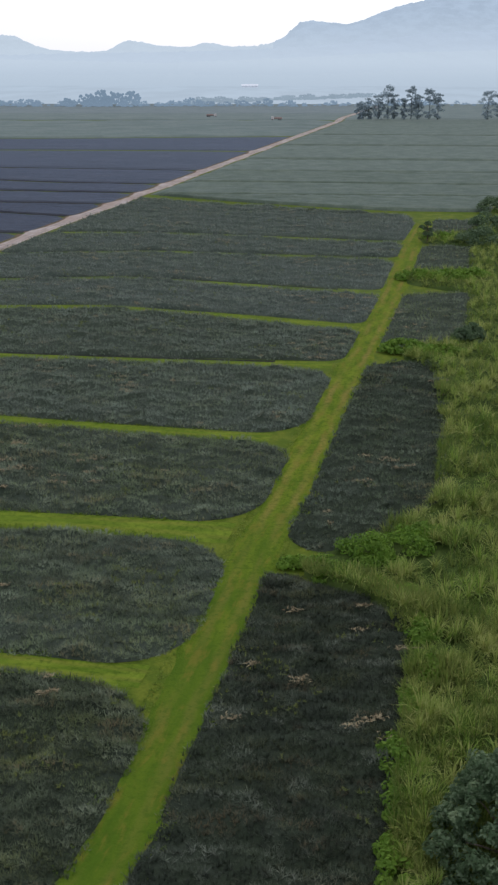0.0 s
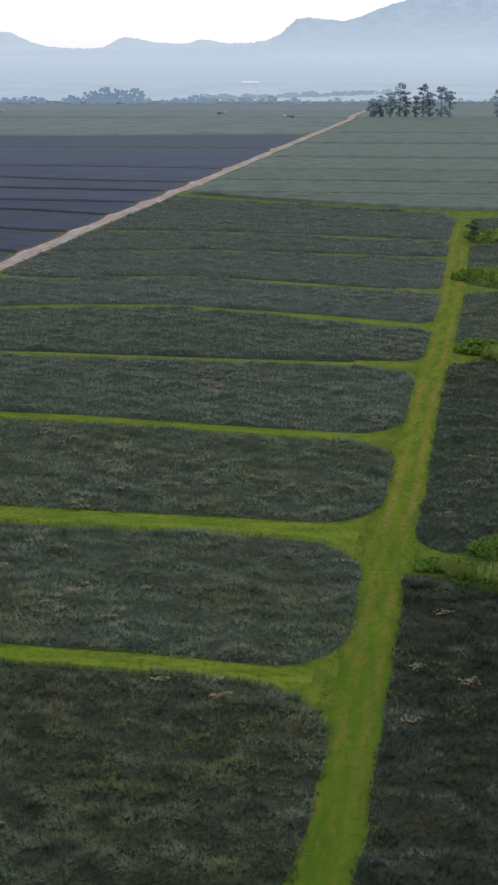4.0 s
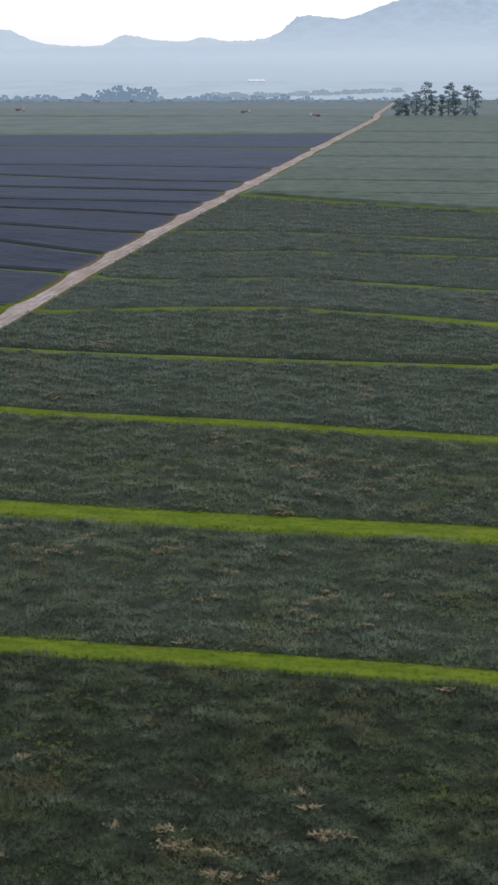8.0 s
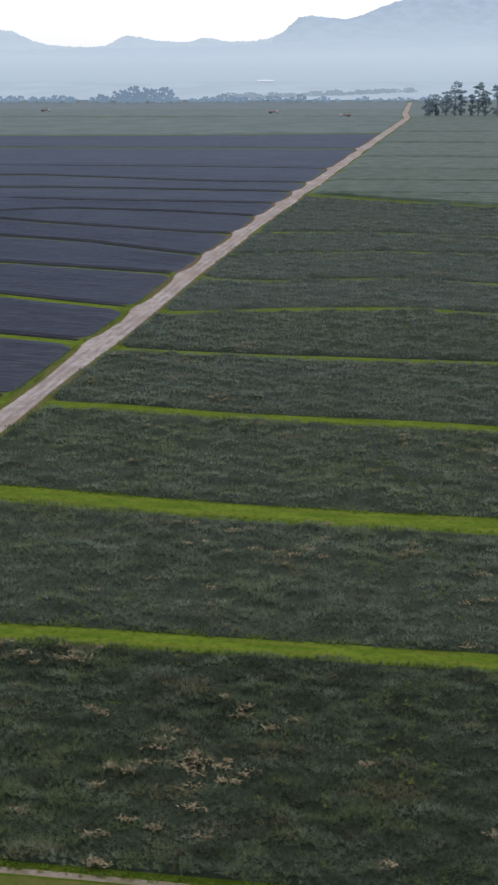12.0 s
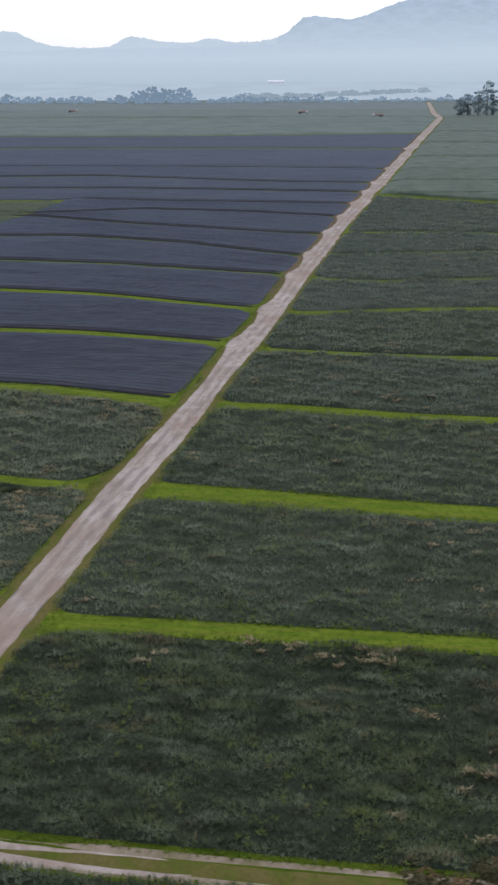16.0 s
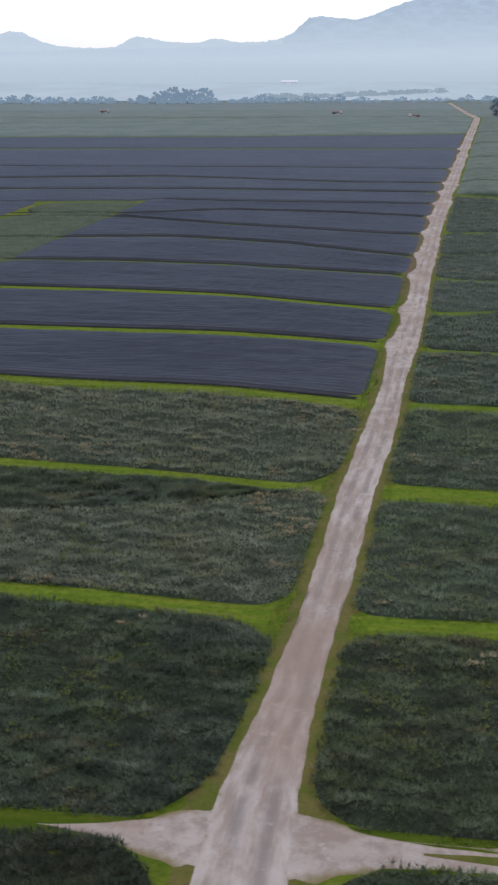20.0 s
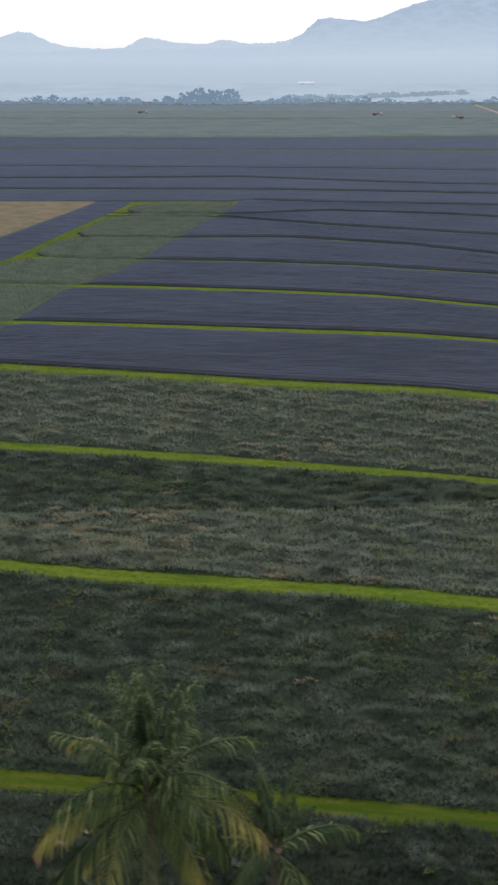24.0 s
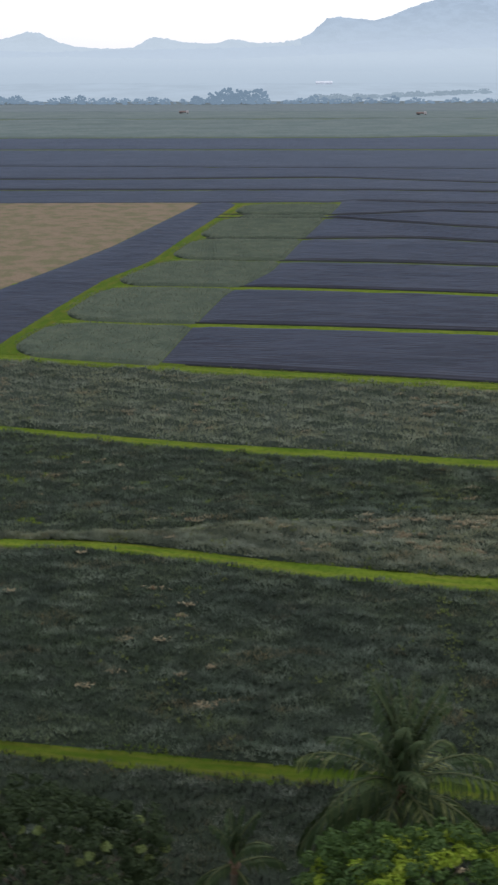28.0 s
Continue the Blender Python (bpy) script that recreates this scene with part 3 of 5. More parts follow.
# walked lines through the plots, where weeds grow between beaten-down plants
TRAILS = [
    [(-125.4, 71.6), (-126.1, 61.7), (-126.8, 53.2)],
    [(-35.7, 105.7), (-34.8, 100.3), (-33.5, 91.3)],
    [(-73.1, 61.6), (-73.9, 56.3), (-74.8, 52.5)],
    [(-17.7, 134.3), (-10.2, 150.0)],
    [(-34.9, 150.6), (-34.3, 137.2)],
    [(-23.1, 155.7), (-24.6, 138.0)],
    [(-95.0, 64.5), (-100.2, 59.0)],
]


def trail_gap(x, y):
    """Metres from the nearest trail."""
    best = np.full(np.shape(x), 99.0)
    for line in TRAILS:
        for (ax, ay), (bx, by) in zip(line[:-1], line[1:]):
            k = np.clip(((x - ax) * (bx - ax) + (y - ay) * (by - ay)) / ((bx - ax) ** 2 + (by - ay) ** 2), 0, 1)
            best = np.minimum(best, np.hypot(x - ax - k * (bx - ax) + 0.25 * wave(x, y, 0.9, 3), y - ay - k * (by - ay)))
    return best


def pineapple_plot(plot, seed, spacing=(0.5, 0.6), leaves=10, height=0.62, label="dense dark green pineapple plants with drying straw patches", straw=0.05, leaf=None, bank=0.25):
    """One plot of grown plants: a bed with shade put into its colour, and the plants as one mass upon it; bank: the
    bed's share of the height.
    """
    leaf = leaf or PINE
    lift = 1.2 if spacing[0] < 0.32 else 1.7
    bed = canopy("pineapple_crop", plot, UNDER_HAZY if leaf == PINE_HAZY else UNDER_SOFT if leaf in (PINE_OLIVE, PINE, PINE_MID) else UNDER, height * bank, 0.8, 0.6, 0.02, seed=seed, top=lambda x, y: np.maximum(lift * mounds(x, y, seed), -0.14))
    tagged(bed, label, "pineapple crop", "pineapple plots", "stuff")
    x, y = planted(plot, spacing, int(seed * 100))
    rng = np.random.default_rng(int(seed * 77))
    edge = np.clip(plot.depth(x, y) / 0.4, 0.4, 1)
    row = np.cos(2 * np.pi * (y - plot.s(x)) / 1.45 + 1.4 * wave(x, y, 0.12, seed)) * np.clip(0.6 + 0.8 * wave(x, y, 0.3, seed + 6), 0, 1.2)
    z = land(y) + height * (bank - 0.03) * edge + np.maximum(mounds(x, y, seed) * lift, -0.14) + 0.04 * row
    grow = 0.44 * (spacing[0] / 0.25) ** 0.22
    beaten = np.clip(trail_gap(x, y) / 0.45, 0.35, 1)
    size = grow * rng.uniform(0.65, 1.2, len(x)) * (1 + 0.2 * wave(x, y, 0.25, seed + 3) + 0.08 * row) * (0.8 + 0.2 * edge) * beaten
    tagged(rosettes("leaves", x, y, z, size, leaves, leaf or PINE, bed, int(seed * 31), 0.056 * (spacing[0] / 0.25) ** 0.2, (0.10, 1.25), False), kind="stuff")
    # flattened dry leaves in small heaps, and weeds in patches and along the trails
    cell = spacing[0] * spacing[1]
    want = 0.55 * straw * cell * np.clip(wave(x, y, 0.11, seed + 5) + 0.7 * wave(x, y, 0.45, seed) - 0.15, 0, 1.2) ** 1.3
    dry = rng.random(len(x)) < want * 6
    if dry.any():
        k = int(dry.sum())
        m = 26
        wide = np.repeat(rng.uniform(0.12, 0.45, k), m)
        dx, dy = np.repeat(x[dry], m) + rng.normal(0, 1, m * k) * wide, np.repeat(y[dry], m) + rng.normal(0, 0.4, m * k) * wide
        tagged(rosettes("dry_plants", dx, dy, np.repeat(z[dry], m) + rng.uniform(0.12, 0.30, m * k) * height / 0.62, rng.uniform(0.10, 0.30, m * k), 2, STRAW, bed, int(seed * 13), 0.20, (0.9, 1.9), False), kind="stuff")
    weedy = np.clip(wave(x, y, 0.16, seed + 9) + 0.8 * wave(x, y, 0.55, seed + 4) - 0.35, 0, 1)
    weed = rng.random(len(x)) < np.where(beaten < 0.95, 0.25, 0.12 * weedy)
    if weed.any():
        k = int(weed.sum())
        wx, wy = np.repeat(x[weed], 3) + rng.normal(0, 0.18, 3 * k), np.repeat(y[weed], 3) + rng.normal(0, 0.14, 3 * k)
        tagged(rosettes("weeds", wx, wy, np.repeat(z[weed] + 0.22 * beaten[weed], 3), rng.uniform(0.12, 0.30, 3 * k) * (spacing[0] / 0.25) ** 0.3, 4, WEED_LEAF, bed, int(seed * 17), 0.16, (0.4, 1.4), False), kind="stuff")
    return bed


cross = [smooth_line(c, 3) for c in CROSS]
road_w = lambda y: road_x(y) - road_half(y) - 0.5
road_e = lambda y: road_x(y) + road_half(y) + 0.35
track_w = lambda y: track_x(y) - np.interp(y, [50, 80], [1.45, 1.9])
track_e = lambda y: track_x(y) + 1.9
west_end = lambda y: -151 - 0.24 * np.asarray(y, float)
below = lambda x: np.full(np.shape(x), 35.0)

# between the dirt road and the grass track
pineapple_plot(Plot(below, cross[0], road_e, track_w, (0, 1.2, 0.3, 0), 5), 0.3, (0.29, 0.34), 10, leaf=PINE_NEAR)
near = [(0.24, 0.29, 10), (0.29, 0.34, 9), (0.33, 0.38, 9), (0.39, 0.44, 8), (0.44, 0.5, 7), (0.5, 0.55, 7), (0.55, 0.6, 6), (0.6, 0.65, 6)]
for k, (a, b, n) in enumerate(near):
    south = path_gap(k, True) if k < 4 else (lambda x, g=path_gap(k, True): g(x) + 0.5)
    pineapple_plot(Plot(cross[k], cross[k + 1], road_e, track_w, (south, path_gap(k + 1, True), 0, -0.2), 6.0 if k < 4 else 3, 3.6 if k == 0 else 2.2, tall=0.22 if k < 3 else 0.32), 1.1 + k, (a, b), n, bank=0.25 if k < 3 else 0.42, straw=0.16 if k == 0 else 0.08, leaf=PINE_NEAR if k == 0 else PINE if k < 3 else PINE_MID if k < 5 else PINE_HAZY)

# west of the dirt road
pineapple_plot(Plot(below, cross[0], west_end, road_w, (0, path_gap(0, False), 0, 0.3), 5), 20.3, (0.29, 0.34), 10, leaf=PINE_DEEP, straw=0.02)
STEP = smooth_line([(-220, 93.6), (-156, 83.6), (-146.5, 84.5), (-140.7, 85.2), (-134, 86.4), (-126, 86.6), (-115, 86.6), (-100, 86.7), (-91, 88.6), (-84, 90.5), (-70, 93)], 2)
for k, (a, b, n) in enumerate(near[:3]):
    gaps = (path_gap(k, False), path_gap(k + 1, False) if k < 2 else (lambda x: path_gap(3, False)(x) + 0.6), 0, 0)
    if k == 1:
        pineapple_plot(Plot(cross[1], STEP, west_end, road_w, (gaps[0], 0.1, 0, 0.2), 3), 22.1, (a, b), n, 0.62, leaf=PINE_OLIVE, straw=0.28)
        pineapple_plot(Plot(STEP, cross[2], west_end, lambda y: road_w(y) - 1, (0.15, gaps[1], 0, 0.2), 1.2, tall=0.15), 22.6, (a, b), n, 0.5, leaf=PINE_DARK)
    else:
        pineapple_plot(Plot(cross[k], cross[k + 1], west_end, road_w, gaps, 4.6, tall=0.15), 21.1 + k, (a, b), n, leaf=PINE_DARK if k == 0 else PINE_OLIVE, straw=0.03 if k == 0 else 0.2)

# short grass on the nearest tracks
n = Nodes("short_grass_blade", 0.7, 0.25)
SHORT = n.done(n.mix(n.ramp(n.noise(0.4, 4), 0.35, 0.65), (0.11, 0.18, 0.014), n.mix(n.island(), (0.14, 0.21, 0.018), (0.20, 0.23, 0.04))), 0.5)
tagged(tufts(TRACK_LINE, 2.1, 83, 175, 2500, 71, SHORT, (0.08, 0.18)), "short bright grass on the track", "grass", kind="stuff")
for k, (count, w) in enumerate(((3000, 1.0), (4000, 1.1), (3500, 1.5), (2500, 1.0))):
    line = [p for p in CROSS[k] if -185 < p[0] < track_x(p[1]) - 5]
    tagged(tufts(line, w, 0, 190, count, 72 + k, SHORT), "short bright grass on the path", "grass", kind="stuff")
tagged(tufts(ROAD, 2.7, 117, 251, 7000, 79, SHORT, (0.06, 0.2), -1.0), "short trampled grass along the road", "grass", kind="stuff")

# ---- plots under dark plastic mulch, west of the road ----
EDGE = smooth_line([(130, -151), (153, -146.7), (175, -142), (193, -134), (230, -125.7), (279, -114), (300, -110)], 3)
PATH_X = smooth_line([(y, x) for x, y in GREEN_PATH], 3)
TAN_X = smooth_line([(150, -190), (179, -180), (197, -173.3), (220, -165.6), (277, -152), (300, -147)], 3)
west_far = lambda y: np.full(np.shape(y), -300.0)
west_lines = cross[3:9] + [smooth_line(c, 3) for c in LEFT_FAR]


def mulch_plot(south, north, west, east, seed, gap=0.5, step=(2.5, 0.6), drain=0.5):
    ob = canopy("mulched_plot", Plot(south, north, west, east, (drain, gap * 0.4, 0.05, 0.3), 3.4, 0.3, tall=0.12, ragged=0.3), MULCH, 0.24, step[0], step[1], 0.05, rows=0.07, seed=seed, steep=0.35)
    tagged(ob, "plot of beds covered in dark purple-grey plastic mulch", "mulched plot", "mulched plots", "stuff")


mulch_e = lambda y: road_x(y) - road_half(y) - np.interp(y, [115, 160, 200, 300], [0.6, 0.9, 0.3, 0.0])
for k in range(len(west_lines) - 1):
    if k < 7:
        mulch_plot(west_lines[k], west_lines[k + 1], EDGE, mulch_e, 30 + k, 1.7 if k in (0, 1) else 0.85, drain=[2.2, 1.9, 1.9, 1.9, 1.9, 1.9, 1.6][k])
    else:
        mulch_plot(west_lines[k], west_lines[k + 1], west_far, mulch_e, 30 + k, 0.9 if k < 9 else 0.6, (5.0, 1.2 if k < 10 else 2.4), (lambda x: 2.0 - 8.0 * np.clip((-108 - x) / 6, 0, 1)) if k == 7 else 2.0)
# drains along the beds, with the shaded south edge in their colour
for k in range(11):
    c = west_lines[k]
    xe = float(road_x(c(-80)))
    xs = np.append(np.arange(-148.0 if k < 7 else -240.0, road_x(c(xe)) - 4.0, 3.0), road_x(c(xe)) - 1.8)
    t = strip("drain_ditch", np.stack([xs, c(xs) + (1.95 if k == 0 else 1.5 if k < 3 else 1.05 if k == 3 else 0.85)], -1), 0.40 if k < 3 else 0.75 if k == 3 else 0.95, DRAIN_SHADE, 0.09, 1.0, 0.15, 5)
    tagged(t, "dark drain strip painted with bed edge shade", "ditch", kind="structure")
# bare soil between the sheeting and the road, and where the drains run out on it
t = strip("verge", [(float(road_x(y)) - float(road_half(y)) - 0.9, y) for y in np.arange(168, 520, 6.0)], 1.1, APRON, 0.035, 0.8, 0.5, 7)
tagged(t, "bare reddish-brown soil edge of the road", "verge", kind="structure")
for k in range(1, 12):
    yk = float(west_lines[k](road_x(west_lines[k](-60))))
    ys = np.arange(yk - 8.0, yk + 10.0, 1.0)
    t = strip("road_lobe", np.stack([road_x(ys) - 0.75 * road_half(ys), ys], -1), lambda x, y: 0.25 + (0.9 + 0.002 * yk) * np.exp(-(((y - yk - 1.0) / 4.5) ** 2)), DIRT_PLAIN, 0.075, 0.4, 0.5, 7)
    tagged(t, "washed-out bay of pale clay beside the road", "dirt road", kind="structure")
strip_e = lambda y: PATH_X(y) - 0.9
top = lambda x: np.full(np.shape(x), 286.0)
mulch_plot(cross[3], top, TAN_X, strip_e, 50, 0.6, (1.5, 0.6))

n = Nodes("young_leaf", 0.55, 0.2)
YOUNG_LEAF = n.done(n.mix(n.ramp(n.noise(0.35, 5, 0.65, (0.5, 1, 1)), 0.38, 0.62), (0.088, 0.102, 0.070), n.mix(n.island(), (0.165, 0.182, 0.128), (0.225, 0.222, 0.140))), 0.3)
# the lighter young plots beside the green path, and the stubble field
path_e = lambda y: PATH_X(y) + 0.8
for k in range(7):
    plot = Plot(west_lines[k], west_lines[k + 1] if k < 6 else (lambda x: np.full(np.shape(x), 283.0)), path_e, EDGE, (0.5, 0.5, 0, 0.05), 0.3, 7.0, tall=0.2, ragged=0.4)
    ob = canopy("young_crop", plot, YOUNG, 0.45, 1.0, 0.6, 0.05, seed=60 + k, rows=0.08, steep=0.35)
    tagged(ob, "pale green young pineapple plants in rows", "young crop", "young plots", "stuff")
    x, y = planted(plot, (0.5, 0.6), 60 + k)
    tagged(rosettes("leaves", x, y, land(y) + 0.40 + 0.12 * wave(x * 0.5, y, 1.2, k), np.full(len(x), 0.34), 6, YOUNG_LEAF, ob, 61 + k, 0.07, (0.3, 1.3), False), kind="stuff")
ob = canopy("stubble_field", Plot(cross[3], lambda x: np.full(np.shape(x), 287.5), west_far, TAN_X, (2, 0.5, 0, 0.05), 0.5), TAN, 0.15, 2.0, 1.5, 0.05, seed=70)
tagged(ob, "tan stubble field of dry cut plants", "stubble field", kind="stuff")

# ---- far plots east of the road ----
east_end = lambda y: np.full(np.shape(y), 420.0)
east_lines = [cross[8]] + [smooth_line(c, 4) for c in RIGHT_FAR]
pineapple_plot(Plot(east_lines[0], east_lines[1], road_e, track_w, (1.2, 0.5, 0.2, 0.2), 2.0), 78.5, (0.65, 0.7), 6, bank=0.42, leaf=PINE_HAZY, label="far plot of pineapple plants greyed by painted haze")
pineapple_plot(Plot(east_lines[1], east_lines[2], road_e, lambda y: np.full(np.shape(y), 60.0), (0.5, 1.5, 0.2, 0.2), 2.0, tall=0.55, ragged=0.5), 79.5, (0.75, 0.8), 5, bank=0.42, leaf=PINE_HAZY, label="far plot of pineapple plants greyed by painted haze")
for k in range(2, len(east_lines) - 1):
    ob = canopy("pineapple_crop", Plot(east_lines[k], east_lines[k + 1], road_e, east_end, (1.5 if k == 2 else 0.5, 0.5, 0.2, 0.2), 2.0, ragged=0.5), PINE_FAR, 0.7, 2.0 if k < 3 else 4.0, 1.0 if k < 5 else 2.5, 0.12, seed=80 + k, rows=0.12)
    tagged(ob, "far plot of pineapple plants greyed by painted haze", "pineapple crop", "pineapple plots", "stuff")
# thin dark drains paint the shade lines between far plots
for line in RIGHT_FAR[2:8:2] + RIGHT_FAR[3:4]:
    t = strip("drain_ditch", [(x, y - 0.2) for x, y in line], lambda x, y: np.maximum(0.16 + 0.0005 * y + 0.7 * wave(x, y, 0.045, 2), 0.03), DRAIN_SHADE, 0.10, 2.0, 0.4, 5)
    tagged(t, "dark drain strip painted as shade between far plots", "ditch", kind="structure")
flat = lambda v: (lambda x: np.full(np.shape(x), float(v)))
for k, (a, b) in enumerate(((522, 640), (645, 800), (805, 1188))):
    ob = canopy("far_field", Plot(smooth_line(LEFT_FAR[-1], 4) if k == 0 else flat(a), flat(b), flat(-700), lambda y: road_x(y) - 2.5, (2, 0, 0, 0), 2.0), FARFIELD_HAZY if k == 2 else FARFIELD, 0.5, 12, 5, 0.2, seed=90 + k)
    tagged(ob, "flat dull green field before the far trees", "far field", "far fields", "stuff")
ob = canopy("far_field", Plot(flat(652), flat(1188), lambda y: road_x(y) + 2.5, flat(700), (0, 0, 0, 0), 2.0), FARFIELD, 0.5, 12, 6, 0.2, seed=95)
tagged(ob, "flat dull green field before the far trees", "far field", "far fields", "stuff")

# ---- plots east of the grass track ----
SIDE = smooth_line([(30, 5.0), (39, 6.4), (45, 7.3), (50, 8.9), (55, 10.5), (60, 11.1), (66, 11.0), (72, 9)], 2)
SIDE2 = smooth_line([(72, 10), (80, 14.5), (83, 17), (103, 21), (124, 24), (130, 25)], 2)
SIDE3 = smooth_line([(130, 29), (140, 30.6), (169, 36.6), (175, 37)], 2)
SIDE4 = smooth_line([(180, 39), (187, 40.4), (210, 45.6), (225, 48)], 2)
pineapple_plot(Plot(below, smooth_line([(-3, 73.2), (1.2, 71.7), (4.9, 68.8), (10, 66.4), (14, 65)], 1), track_e, SIDE, (0, 0, -0.3, 0), 3), 41.1, (0.25, 0.30), 10, leaf=PINE_DEEP, straw=0.03)
pineapple_plot(Plot(smooth_line([(2, 76), (6, 74), (10, 77), (14, 79.5), (20, 84)], 1), flat(128), track_e, SIDE2, (0, 0, -0.2, 0), 3), 42.2, (0.34, 0.40), 10, leaf=PINE_DARK)
pineapple_plot(Plot(flat(136), flat(168.6), track_e, SIDE3, (0, 0, 0, 0), 3), 43.3, (0.48, 0.52), 7, leaf=PINE)
pineapple_plot(Plot(flat(187), flat(214), track_e, SIDE4, (0, 0, 0.3, 0), 3), 44.4, (0.6, 0.65), 6, leaf=PINE)
pineapple_plot(Plot(flat(226), flat(250), track_e, smooth_line([(220, 48), (250, 58)], 2), (0, 0, 0.3, 0), 3), 45.5, (0.9, 0.95), 7, leaf=PINE_MID)

# ---- tall grass and weeds along the east side ----
# bed colour kept dark to put shade between the tussocks
WEED = soil_material("weed_bed", (0.030, 0.052, 0.010), (0.055, 0.080, 0.018), 0.4)


def grass_material(name, a, b, c, thin=0.4):
    """Leaves in two greens with lighter ones among them."""
    n = Nodes(name, 0.7, 0.25)
    leaf = n.island()
    col = n.mix(n.ramp(n.noise(0.22, 4, 0.6), 0.38, 0.62), a, b)
    return n.done(n.mix(n.math("MULTIPLY", n.ramp(leaf, 0.4, 1.0), 0.6), col, c), thin)


TALL_LOW = grass_material("low_grass_blade", (0.085, 0.145, 0.022), (0.15, 0.20, 0.04), (0.24, 0.24, 0.07))
TALL = grass_material("tall_grass_blade", (0.18, 0.28, 0.04), (0.29, 0.34, 0.085), (0.46, 0.42, 0.17))
VINE = grass_material("vine_leaf", (0.085, 0.170, 0.016), (0.125, 0.225, 0.022), (0.20, 0.30, 0.04))
ALLSIDE = smooth_line([(30, 5.6), (50, 8.9), (60, 10.9), (66, 9.5), (70, 4.0), (74, 6.0), (78, 12), (84, 16.6), (104, 20.6), (124, 23), (130, 20), (136, 22), (138, 29.6), (168, 36), (176, 27), (184, 28), (188, 40), (212, 45), (216, 36), (226, 36), (230, 48), (260, 60)], 1)
wild = Plot(flat(26), flat(275), ALLSIDE, lambda y: 30 + 0.45 * np.asarray(y, float), (0, 0, -0.4, 0), 2.0)
ob = canopy("tall_grass", wild, WEED, 0.4, 1.0, 1.0, 0.25, seed=101)
tagged(ob, "tall yellow-green wild grass and weeds", "tall grass", kind="stuff")
rng = np.random.default_rng(5)
y = 32 + 240 * rng.random(46000) ** 1.8
x = ALLSIDE(y) - 0.5 + rng.random(len(y)) ** 1.1 * (12 + 0.22 * y)
clump = wave(x, y, 0.55, 8) + 0.6 * wave(x, y, 1.4, 9) > -0.7
clump &= np.hypot((x - 9.5) / 6.0, (y - 73.2) / 2.8) > 1
x, y = x[clump], y[clump]
tall = rng.uniform(0.7, 1.5, len(y)) * (1 + 0.45 * wave(x, y, 0.4, 4))
tagged(rosettes("blades", x, y, land(y) + 0.45 + 0.5 * wave(x, y, 0.4, 101), tall * 0.72, 6, TALL_LOW, ob, 11, 0.045, (0.1, 1.2), False), kind="stuff")
y = 32 + 240 * rng.random(3900) ** 1.7
x = ALLSIDE(y) + 0.1 + rng.random(len(y)) ** 1.1 * (12 + 0.22 * y)
clump = (np.hypot((x - 9.5) / 6.0, (y - 73.2) / 2.8) > 1) & (np.hypot(x - 13.2, y - 40.0) > 4.6)
x, y = x[clump], y[clump]
tall = rng.uniform(0.8, 1.5, len(y)) * (1 + 0.3 * wave(x, y, 0.5, 4)) * np.interp(y, [40, 160], [1.0, 1.3])
tagged(rosettes("tussocks", x, y, land(y) + 0.35 + 0.45 * wave(x, y, 0.4, 101), tall * 1.02, 30, TALL, ob, 12, 0.017, (0.15, 1.6), True), kind="stuff")

# ---- trees ----
# bark colour blued and lightened in place of haze
BARK_FAR = soil_material("bark_far_haze", (0.11, 0.13, 0.135), (0.14, 0.16, 0.165), 1.5)
BARK = soil_material("bark", (0.11, 0.085, 0.065), (0.18, 0.15, 0.12), 1.5)
LEAF_DARK = grass_material("leaf_dark", (0.062, 0.104, 0.048), (0.088, 0.135, 0.062), (0.16, 0.215, 0.115))
LEAF_BUSH = grass_material("leaf_bush", (0.055, 0.095, 0.040), (0.085, 0.135, 0.060), (0.20, 0.26, 0.15))
TUFT_GREEN = grass_material("tuft_green", (0.030, 0.062, 0.013), (0.045, 0.085, 0.017), (0.085, 0.140, 0.03), thin=0.25)
TUFT_LIME = grass_material("tuft_lime", (0.17, 0.26, 0.018), (0.22, 0.30, 0.024), (0.34, 0.38, 0.05))
TUFT_DARK = grass_material("tuft_dark", (0.024, 0.040, 0.014), (0.032, 0.050, 0.018), (0.060, 0.085, 0.030))
TUFT_PALE = grass_material("tuft_pale", (0.12, 0.16, 0.045), (0.15, 0.19, 0.06), (0.24, 0.27, 0.10))
TUFT_BUSH = grass_material("tuft_bush", (0.16, 0.22, 0.11), (0.19, 0.26, 0.14), (0.30, 0.37, 0.22))
LEAF_BROWN = grass_material("leaf_brown", (0.045, 0.048, 0.018), (0.070, 0.064, 0.025), (0.12, 0.085, 0.04), thin=0.2)
TUFT_RUST = grass_material("tuft_rust", (0.10, 0.070, 0.030), (0.14, 0.088, 0.040), (0.22, 0.14, 0.07), thin=0.25)
# pale blue-grey leaves: haze over the tree clump put into colour
LEAF_FAR = grass_material("leaf_far_haze", (0.27, 0.335, 0.365), (0.30, 0.365, 0.395), (0.33, 0.395, 0.425))


